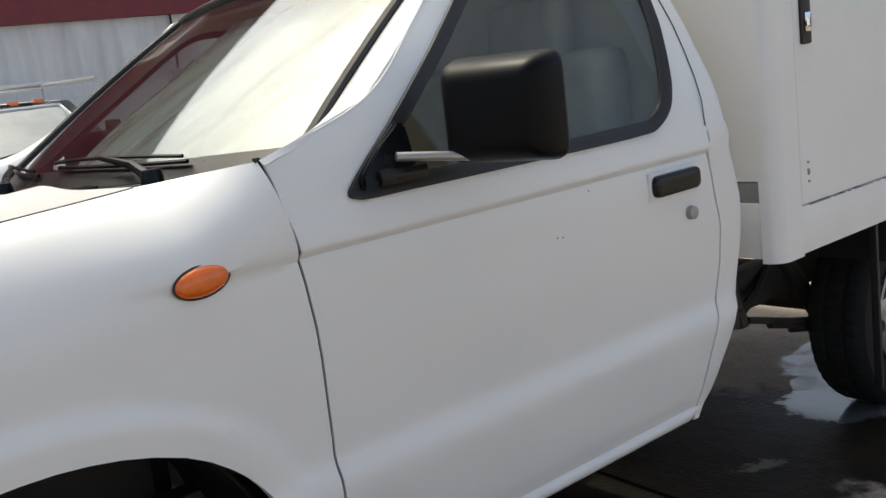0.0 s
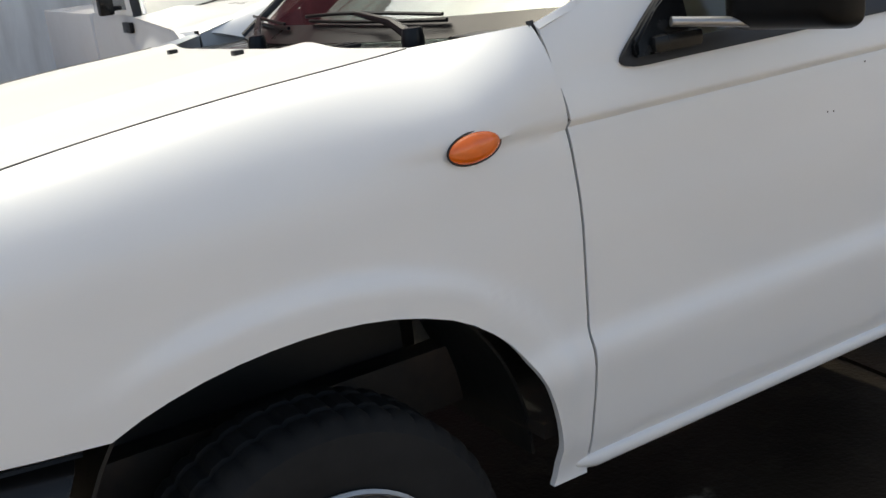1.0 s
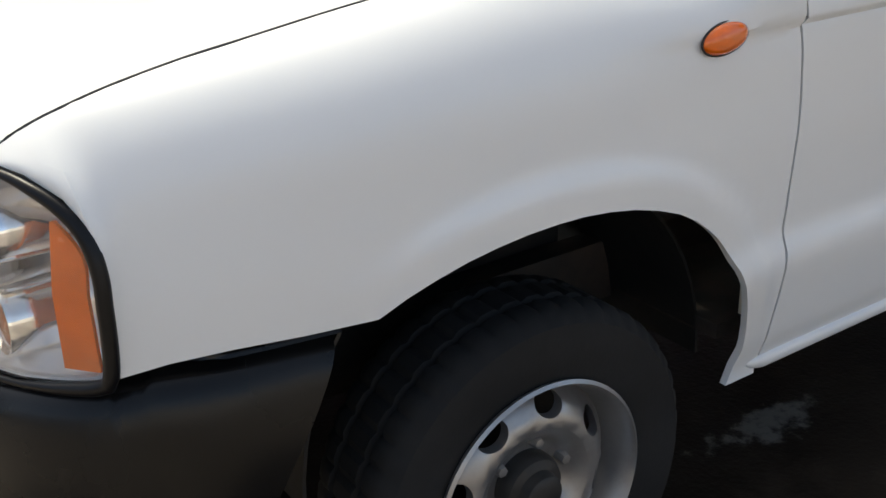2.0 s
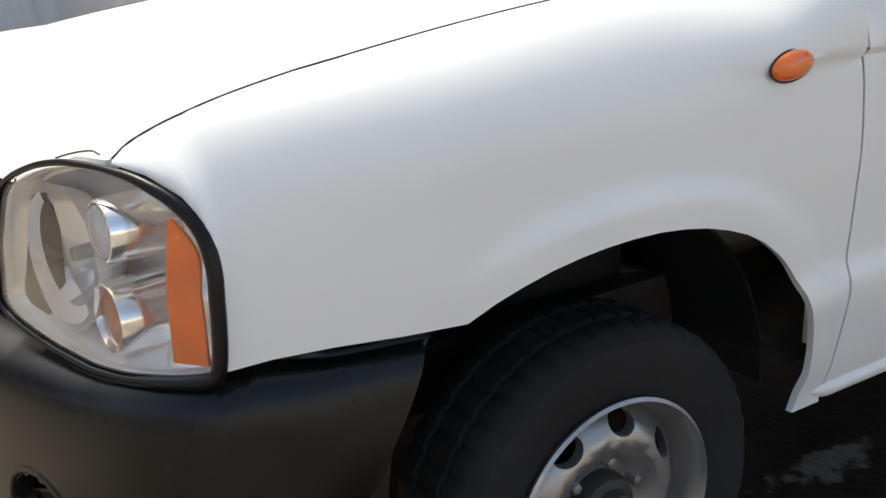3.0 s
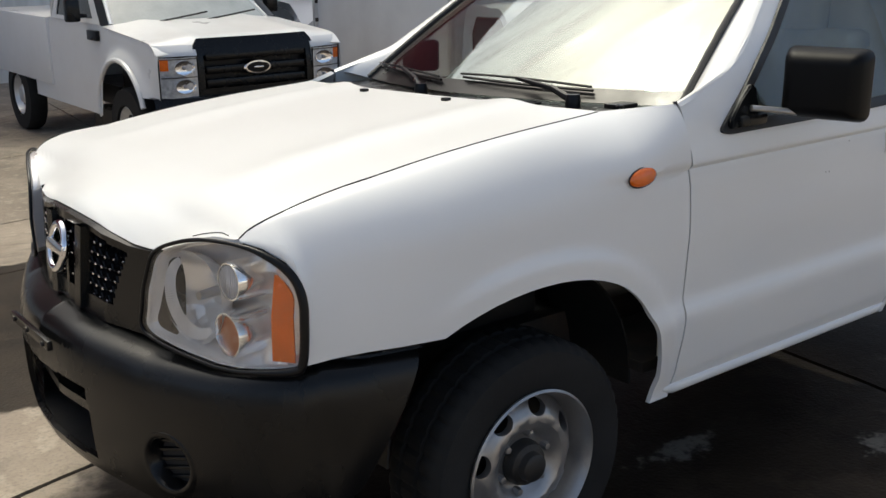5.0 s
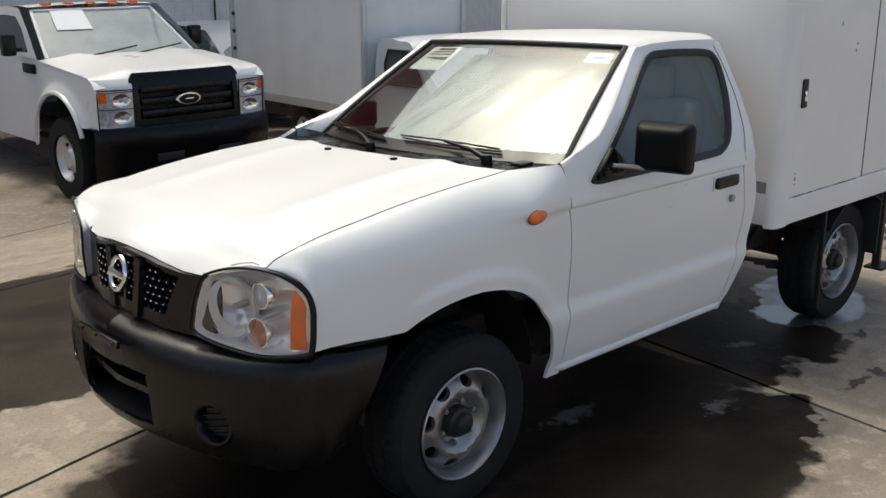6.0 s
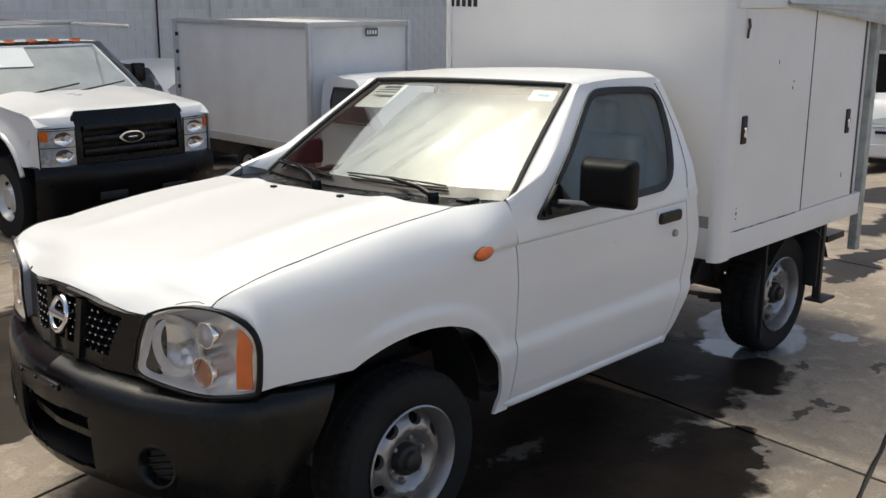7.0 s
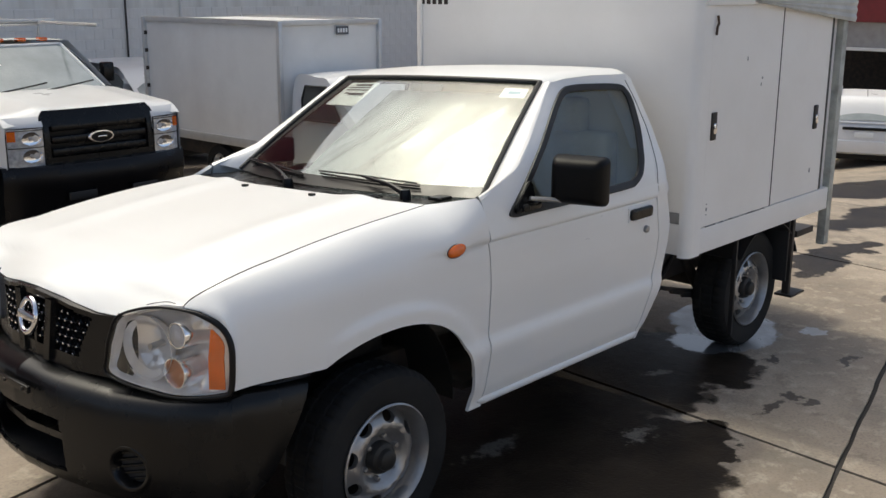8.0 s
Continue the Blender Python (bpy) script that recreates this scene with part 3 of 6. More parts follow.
def build_mirror(parent, mirror):
    sgn = 1 if mirror else -1
    out = 0.80 if mirror else 0.960  # the far one is folded in
    bm = bmesh.new()
    # triangular sail at the window's front corner
    tri = [(0.622, 1.112), (0.624, 1.137), (0.680, 1.182), (0.730, 1.217), (0.750, 1.210), (0.752, 1.112)]
    a = [bm.verts.new((x, sgn * (glass_y(z) + 0.004), z)) for x, z in tri]
    b = [bm.verts.new((x, sgn * (glass_y(z) + 0.022), z)) for x, z in tri]
    bm.faces.new(a)
    bm.faces.new(b[::-1])
    for i in range(len(tri)):
        j = (i + 1) % len(tri)
        bm.faces.new((a[i], a[j], b[j], b[i]))
    bmesh.ops.bevel(bm, geom=list(bm.edges), offset=0.005, segments=2, affect="EDGES")
    root = part("wing_mirror", bm, BLACK_PLASTIC, parent, "black plastic wing mirror on a chrome arm")
    bm = box(0.655, 0.765, sgn * 0.83 - 0.03, sgn * 0.83 + 0.03, 1.112, 1.142, 0.01)
    part("mirror_foot", bm, BLACK_PLASTIC, root)
    bm = tube([(0.70, sgn * 0.850, 1.160), (0.77, sgn * 0.885, 1.150), (0.85, sgn * (out - 0.03), 1.136)], 0.0095, 10)
    bmesh.ops.scale(bm, vec=(1, 1, 0.9), verts=bm.verts, space=Matrix.Translation((0, 0, -1.15)))
    part("mirror_arm", bm, STEEL, root, "dull metal mirror arm")
    # housing: rounded block, its back to the front
    bm = bmesh.new()
    made = bmesh.ops.create_cube(bm, size=1.0)["verts"]
    bmesh.ops.scale(bm, vec=(0.10, 0.225, 0.190) if not mirror else (0.06, 0.14, 0.12), verts=made)
    bmesh.ops.bevel(bm, geom=list(bm.edges), offset=0.028 if not mirror else 0.02, segments=5, profile=0.55, affect="EDGES")
    for v in bm.verts:
        taper = 1 - 0.18 * max(0.0, -v.co.x / 0.04) if not mirror else 1.0
        v.co.y *= taper
        v.co.z *= taper
    bmesh.ops.transform(bm, matrix=Matrix.Translation((0.855, sgn * out, 1.218)) @ pose(0, 0, 0, 0, 0, sgn * (40 if mirror else -16)), verts=bm.verts)
    part("mirror_housing", bm, MIRROR_BLACK, root, "black plastic mirror housing")
    bm = box(-0.004, 0.004, -0.095, 0.095, -0.065, 0.065, 0.003) if not mirror else box(-0.015, -0.008, -0.05, 0.05, -0.045, 0.045, 0.003)
    bmesh.ops.transform(bm, matrix=Matrix.Translation((0.855, sgn * out, 1.218)) @ pose(0, 0, 0, 0, 0, sgn * (40 if mirror else -16)) @ Matrix.Translation((0.041, 0, 0)), verts=bm.verts)
    part("mirror_glass", bm, CHROME, root)
    return root


def build_marker(parent, mirror):
    sgn = 1 if mirror else -1
    rings = []
    for k in range(6):
        t = k / 5
        r, h = math.cos(t * math.pi / 2), 0.014 * math.sin(t * math.pi / 2)
        rings.append([(0.303 + 0.047 * r * math.cos(a), sgn * (0.838 + h), 1.029 + 0.0235 * r * math.sin(a) + 0.003 * r * math.cos(a)) for a in np.linspace(0, 2 * math.pi, 32, endpoint=False)])
    ob = part("side_marker", grid(rings, 0, True), AMBER, parent, "oval amber side marker lamp")
    ring = [(0.303 + 0.0485 * math.cos(a), sgn * 0.838, 1.029 + 0.025 * math.sin(a) + 0.003 * math.cos(a)) for a in np.linspace(0, 2 * math.pi, 33)]
    part("marker_rim", tube(ring, 0.0017, 6, cap=False), RUBBER, ob)
    return ob


# ---- front end ----
BUMPER_PLAN = smooth_curve([(-0.34, -0.815), (-0.48, -0.812), (-0.585, -0.795), (-0.655, -0.762), (-0.708, -0.710), (-0.755, -0.635), (-0.805, -0.52), (-0.860, -0.36), (-0.905, -0.18), (-0.922, 0.0)], 130)


def bumper_rows():
    plan = np.vstack([BUMPER_PLAN, BUMPER_PLAN[-2::-1] * (1, -1)])
    n = len(plan)
    rows = []
    for i, (x, y) in enumerate(plan):
        a, c = plan[max(0, i - 1)], plan[min(n - 1, i + 1)]
        d = (c - a) / np.linalg.norm(c - a)
        nrm = np.array((-d[1], d[0]))
        if nrm @ np.array((x + 0.2, y)) < 0:
            nrm = -nrm
        ay = abs(y)
        top = float(np.interp(ay, [0, 0.36, 0.42, 0.60, 0.72, 0.79, 0.82], [0.735, 0.718, 0.714, 0.722, 0.738, 0.750, 0.750])) if x < -0.60 else float(np.interp(x, [-0.60, -0.34], [0.756, 0.735]))
        low = float(np.interp(x, [-0.92, -0.82, -0.70, -0.58, -0.34], [0.365, 0.345, 0.345, 0.37, 0.42]))
        inset = 0.13 if x < -0.64 else float(np.interp(x, [-0.64, -0.5], [0.10, 0.03]))
        row = []
        for off, z in ((-inset, top + 0.010), (-inset * 0.6, top + 0.006), (-0.045, top - 0.004), (-0.020, top - 0.020), (-0.005, top - 0.048), (0.004, top - 0.10), (0.004, (top + low) / 2),
                       (0.0, low + 0.10), (-0.012, low + 0.03), (-0.04, low), (-0.10, low - 0.004)):
            w = max(0.0, min(1.0, (x + 0.60) / 0.26))
            row.append((x + nrm[0] * off - w * (top - z) * 0.62, y + nrm[1] * off, z))
        rows.append([tuple(p) for p in smooth_curve(row, 84)])
    return rows


def build_bumper(parent):
    bm = grid(bumper_rows(), 0.0)
    # lower air intake and the two fog lamp holes cut through
    fogs = [Vector((-0.818, sgn * 0.492, 0.485)) for sgn in (-1, 1)]

    def opening(p):
        return (abs(p.y) < 0.235 and 0.415 < p.z < 0.600 and p.x < -0.78) or any((Vector((0, p.y, p.z)) - Vector((0, c.y, c.z))).length < 0.062 and p.x < -0.6 for c in fogs)
    bmesh.ops.delete(bm, geom=[f for f in bm.faces if opening(f.calc_center_median())], context="FACES")
    bmesh.ops.recalc_face_normals(bm, faces=bm.faces)
    thicken(bm, 0.014)
    bumper = part("bumper", bm, BLACK_PLASTIC, parent, "scuffed black plastic front bumper")
    for z in (0.512,):
        ys = np.linspace(-0.25, 0.25, 18)
        bm = grid([[(float(np.interp(abs(y), [0, 0.2, 0.44], [-0.885, -0.862, -0.785])) + dx, y, z + dz) for dx, dz in ((0, -0.012), (0, 0.012), (0.05, 0.016), (0.05, -0.006))] for y in ys], 0, True)
        part("intake_slat", bm, BLACK_PLASTIC, bumper)
    bm = grid([[(-0.74, y, z) for z in (0.35, 0.66)] for y in np.linspace(-0.40, 0.40, 4)], 0.01)
    part("intake_back", bm, RUBBER, bumper)
    bm = grid([[(x, y, 0.402 if x < -0.8 else 0.39) for x in (float(np.interp(abs(y), [0, 0.2, 0.44], [-0.90, -0.875, -0.80])), -0.735)] for y in np.linspace(-0.46, 0.46, 14)], 0.006)
    part("intake_floor", bm, RUBBER, bumper)
    # number plate bracket
    bm = box(-0.944, -0.930, -0.13, 0.15, 0.668, 0.692, 0.003)
    part("plate_bracket", bm, BLACK_PLASTIC, bumper, "bare black plate bracket")
    for y in (-0.10, 0.02, 0.12):
        part("bracket_bolt", lathe([(0.0, -0.004), (0.007, -0.003), (0.008, 0.004)], 8, "x", (-0.945, y, 0.68)), DARK_METAL, bumper)
    for sgn, c in zip((-1, 1), fogs):
        nrm = Vector((-0.90, sgn * 0.43, 0)).normalized()
        m = Matrix.Translation(c) @ nrm.to_track_quat("Z", "Y").to_matrix().to_4x4()
        rings = []
        for r, d in ((0.058, 0.045), (0.059, 0.004), (0.061, -0.004), (0.066, -0.007), (0.074, -0.006), (0.082, 0.004)):
            loop = []
            for a in np.linspace(0, 2 * math.pi, 40, endpoint=False):
                y, z = c.y + r * math.cos(a), c.z + r * math.sin(a)
                loop.append((float(np.interp(abs(y), -BUMPER_PLAN[::-1, 1], BUMPER_PLAN[::-1, 0])) + d, y, z))
            rings.append(loop)
        bm = grid(rings, 0, True)
        fog = part("fog_lamp_blank", bm, BLACK_PLASTIC, bumper, "round ribbed black fog lamp blank")
        bm = lathe([(0.0, -0.036), (0.060, -0.036)], 28, "z")
        bmesh.ops.transform(bm, matrix=m, verts=bm.verts)
        part("blank_disc", bm, RUBBER, fog)
        for k in range(-2, 3):
            w = math.sqrt(max(0, 0.056**2 - (k * 0.022) ** 2))
            bm = box(-w, w, k * 0.022 - 0.004, k * 0.022 + 0.003, -0.037, -0.026, 0.001, 1)
            bmesh.ops.transform(bm, matrix=m @ pose(0, 0, 0, 0, 0, 12), verts=bm.verts)
            part("blank_rib", bm, BLACK_PLASTIC, fog)
    return bumper


def build_grille(parent):
    """The black surround between the lamps, with mesh, two raked bars and the badge."""
    def face_x(y, z):
        t = (z - 0.74) / 0.22
        return float(np.interp(abs(y), [0, 0.2, 0.38, 0.45], [-0.828, -0.812, -0.762, -0.738])) - 0.012 * (1 - t)

    def top_z(y):
        return nose_z(y) - 0.006 if abs(y) < 0.385 else float(np.interp(abs(y), [0.385, 0.44], [0.951, 0.93]))

    rows = []
    for y in np.linspace(-0.44, 0.44, 111):
        rows.append([(face_x(y, z) + (0.02 if k == 0 else 0), y, z) for k, z in enumerate([top_z(y) + 0.004] + list(np.linspace(top_z(y), 0.735, 36)))])
    bm = grid(rows)

    def open_at(c):
        return 0.785 < c.z < 0.945 and (0.012 < abs(c.y) < 0.30) and abs(c.y) < 0.30 - (0.945 - c.z) * 0.45 and c.z < top_z(c.y) - 0.015
    bmesh.ops.delete(bm, geom=[f for f in bm.faces if open_at(f.calc_center_median())], context="FACES")
    bmesh.ops.recalc_face_normals(bm, faces=bm.faces)
    thicken(bm, 0.03)
    grille = part("grille", bm, BLACK_PLASTIC, parent, "black plastic grille surround with chrome studded mesh")
    # honeycomb: rows of short tubes with a bright stud between them
    for sgn in (-1, 1):
        for r in range(6):
            for c in range(9):
                y = sgn * (0.030 + c * 0.0325 + (r % 2) * 0.016)
                z = 0.928 - r * 0.0265
                if not (abs(y) < 0.30 - (0.935 - z) * 0.45 and z < top_z(y) - 0.016):
                    continue
                x = face_x(y, z) + 0.012
                part("mesh_cell", lathe([(0.0145, 0.0), (0.0162, -0.004), (0.0162, 0.022), (0.0125, 0.022)], 6, "x", (x, y, z)), GLOSS_BLACK, grille, smooth=0)
                part("mesh_stud", lathe([(0.0, -0.010), (0.0048, -0.007), (0.0055, 0.002)], 8, "x", (x, y + 0.016, z - 0.013)), CHROME, grille)
    bm = grid([[(face_x(y, 0.85) + 0.05, y, z) for z in (0.76, 0.935)] for y in np.linspace(-0.36, 0.36, 12)], 0.006)
    part("grille_back", bm, GLOSS_BLACK, grille)
    for sgn in (-1, 1):
        rows = []
        for z in np.linspace(0.745, 0.950, 10):
            y = sgn * (0.078 + (z - 0.745) * 0.12)
            x = face_x(y, z)
            rows.append([(x + 0.03, y - 0.022, z), (x - 0.012, y - 0.016, z), (x - 0.014, y + 0.016, z), (x + 0.03, y + 0.022, z)])
        part("grille_bar", grid(rows, 0, False), BLACK_PLASTIC, grille)
    # badge: a chrome ring with a bar across, drawn plainly
    c = Vector((-0.852, 0.0, 0.880))
    m = Matrix.Translation(c) @ Vector((-1, 0, 0.22)).to_track_quat("Z", "Y").to_matrix().to_4x4()
    bm = bmesh.new()
    ring = [(0.047 * math.cos(a), 0.055 * math.sin(a), 0.0) for a in np.linspace(0, 2 * math.pi, 41)]
    tube(ring, 0.011, 10, bm, cap=False)
    bmesh.ops.transform(bm, matrix=m, verts=bm.verts)
    badge = part("badge", bm, CHROME, grille, "oval chrome badge ring")
    bm = box(-0.055, 0.055, -0.014, 0.014, -0.004, 0.012, 0.005)
    bmesh.ops.transform(bm, matrix=m, verts=bm.verts)
    part("badge_bar", bm, CHROME, badge)
    return grille


# the headlight's outline, y and z
LAMP = [(-0.652, 1.000), (-0.58, 1.000), (-0.50, 0.982), (-0.425, 0.946), (-0.400, 0.888), (-0.382, 0.818), (-0.374, 0.766),
        (-0.44, 0.746), (-0.55, 0.736), (-0.64, 0.732), (-0.715, 0.740), (-0.762, 0.750), (-0.774, 0.768),
        (-0.779, 0.84), (-0.777, 0.89), (-0.764, 0.936), (-0.740, 0.966), (-0.700, 0.989)]


def lamp_surface(y, z):
    """The lens's face, bowed round the corner."""
    x = float(np.interp(-y, [0.34, 0.42, 0.52, 0.60, 0.664, 0.712, 0.755, 0.79], [-0.806, -0.790, -0.765, -0.740, -0.709, -0.679, -0.645, -0.615]))
    return x + max(0.0, z - 0.86) * 0.12


def build_headlight(parent, mirror):
    fl = flip_y if mirror else (lambda b: b)
    outline = np.array([(lamp_surface(y, z) + 0.004, y, z) for y, z in closed_curve(LAMP, 90)])
    mid = np.array((-0.715, -0.595, 0.868))

    def loops(scale, depth):
        out = []
        for p in outline:
            q = mid + (p - mid) * scale
            x = lamp_surface(q[1], q[2]) if scale < 0.995 else max(lamp_surface(q[1], q[2]), p[0] - 0.02)
            out.append((x + depth, q[1], q[2]))
        return out
    ring = [Vector(p) + Vector((-0.003, 0, 0)) + Vector((-0.004, (p[1] - mid[1]) * 0.028, (p[2] - mid[2]) * 0.012)) for p in outline]
    # broad on the outer side, narrow elsewhere
    wide = [0.0045 + 0.0055 * max(0.0, min(1.0, (-p.y - 0.66) / 0.09)) for p in ring]
    seal = tube(ring + [ring[0], ring[1]], wide + wide[:2], 10)
    lamp = part("headlight", fl(seal), GLOSS_BLACK, parent, "clear-lens headlight with an amber side section")
    bm = grid([loops(0.97, 0.0), loops(0.8, 0.0), loops(0.55, 0.0), loops(0.3, 0.0), [tuple(np.array((lamp_surface(mid[1], mid[2]), mid[1], mid[2])))] * len(outline)], 0.003, True)
    lens = part("lens", fl(bm), LENS, lamp, "clear plastic lens")
    lens.visible_shadow = False
    # pale rim inside the seal
    bm = grid([loops(0.965, 0.004), loops(0.945, 0.006), loops(0.935, 0.012)], 0, True)
    part("inner_rim", fl(bm), FROSTED, lamp)
    # mirrored housing: a bowl behind the whole lens, stepped towards the corner
    def deep(scale, depth, cy):
        out = []
        for p in outline:
            q = np.array((0, cy, 0.862)) + (p - np.array((0, cy, 0.862))) * scale
            out.append((lamp_surface(q[1], q[2]) + depth * (1.0 if q[1] > -0.64 else max(0.72, 1 - (-0.64 - q[1]) * 4)), q[1], q[2]))
        return out
    bm = grid([loops(0.96, 0.008), loops(0.94, 0.028), deep(0.84, 0.060, -0.56), deep(0.66, 0.085, -0.54), deep(0.42, 0.105, -0.52), deep(0.2, 0.115, -0.50), [(-0.655, -0.50, 0.862)] * len(outline)], 0, True)
    part("reflector_housing", fl(bm), REFLECTOR, lamp, "mirrored reflector housing", smooth=30)
    # the main bowl, with a ribbed frosted crescent in front of it
    c, aim = Vector((-0.716, -0.497, 0.856)), Vector((-1, -0.22, 0.03)).normalized()
    m = Matrix.Translation(c) @ aim.to_track_quat("Z", "Y").to_matrix().to_4x4()
    bm = lathe([(0.104, 0.022), (0.098, 0.004), (0.085, -0.020), (0.062, -0.040), (0.035, -0.052), (0.0, -0.056)], 18, "z")
    bmesh.ops.transform(bm, matrix=m, verts=bm.verts)
    bowl = part("main_reflector", fl(bm), MAIN_BOWL, lamp, "polished bowl reflector", smooth=12)
    q = m.to_3x3().inverted() @ Vector((0, 0, 1))
    up = math.atan2(q.y, q.x)
    inward = m.to_3x3().inverted() @ Vector((0, 1, 0))
    turn = 1 if math.sin(math.atan2(inward.y, inward.x) - up) > 0 else -1
    rows = []
    for k in range(141):
        a = up + turn * math.radians(22 + 205 * k / 140)
        w = 0.034 * math.sin(math.pi * min(1.0, 0.12 + 0.76 * k / 140)) + 0.003
        r0, r1 = 0.092, 0.092 - w
        h = 0.0012 if k % 2 else 0.0
        rows.append([(r * math.cos(a), r * math.sin(a), 0.024 + h - 0.15 * (0.092 - r)) for r in (r0, (r0 + r1) / 2, r1)])
    bm = grid(rows, 0)
    bmesh.ops.transform(bm, matrix=m, verts=bm.verts)
    part("frosted_crescent", fl(bm), FROSTED, bowl, "ribbed frosted crescent", smooth=20)
    bm = lathe([(0.0, 0.006), (0.010, 0.004), (0.012, -0.05)], 16, "z")
    bmesh.ops.transform(bm, matrix=m, verts=bm.verts)
    part("bulb_cap", fl(bm), STEEL, bowl)
    # two small lamps one above the other, in chrome tubes that run back to the corner
    for dz, mat, nm, r in ((0.921, FROSTED, "upper_lamp", 0.038), (0.797, AMBER_DARK, "turn_lamp", 0.046)):
        c, aim = Vector((-0.697, -0.634 if nm == "upper_lamp" else -0.611, dz)), Vector((-1, -0.10, 0.02)).normalized()
        m = Matrix.Translation(c) @ aim.to_track_quat("Z", "Y").to_matrix().to_4x4()
        bm = lathe([(r * 1.24, -0.110), (r * 1.20, -0.07), (r * 1.16, -0.065), (r * 1.14, -0.02), (r * 1.10, 0.012), (r * 1.05, 0.018), (r * 0.97, 0.018), (r * 0.92, 0.010)], 32, "z")
        bmesh.ops.transform(bm, matrix=m, verts=bm.verts)
        can = part(nm, fl(bm), BOWL, lamp, "chrome lamp tube")
        bm = lathe([(0.0, 0.018), (r * 0.6, 0.015), (r * 0.95, 0.009)], 28, "z")
        bmesh.ops.transform(bm, matrix=m, verts=bm.verts)
        part("inner_lens", fl(bm), mat, can, "dull amber inner lens" if nm == "turn_lamp" else "ribbed clear inner lens")
        if nm == "upper_lamp":
            for k in range(-4, 5):
                w = math.sqrt(max(1e-5, (r * 0.88) ** 2 - (k * 0.007) ** 2))
                bm = box(k * 0.007 - 0.0014, k * 0.007 + 0.0014, -w, w, 0.012, 0.019, 0.001, 1)
                bmesh.ops.transform(bm, matrix=m, verts=bm.verts)
                part("rib", fl(bm), FROSTED, can)
    # amber side section just behind the lens, its top following the corner
    rows = []
    for z in np.linspace(0.762, 0.946, 16):
        y0 = -0.719 - (z - 0.77) * 0.02
        y1 = -0.7575 + 0.032 * max(0.0, (z - 0.890) / 0.055) ** 2
        rows.append([(lamp_surface(y, z) + 0.005, y, z) for y in np.linspace(y0, min(y0 - 0.004, y1), 6)])
    part("amber_section", fl(grid(rows, 0.006)), AMBER, lamp, "amber side section")
    return lamp


# ---- wheels ----
def disc_h(r):
    """How far the steel disc stands out at a radius."""
    return float(np.interp(r, [0.0, 0.05, 0.075, 0.09, 0.105, 0.125, 0.155, 0.172, 0.18], [0.012, 0.012, 0.012, 0.03, 0.045, 0.048, 0.030, 0.008, 0.0]))


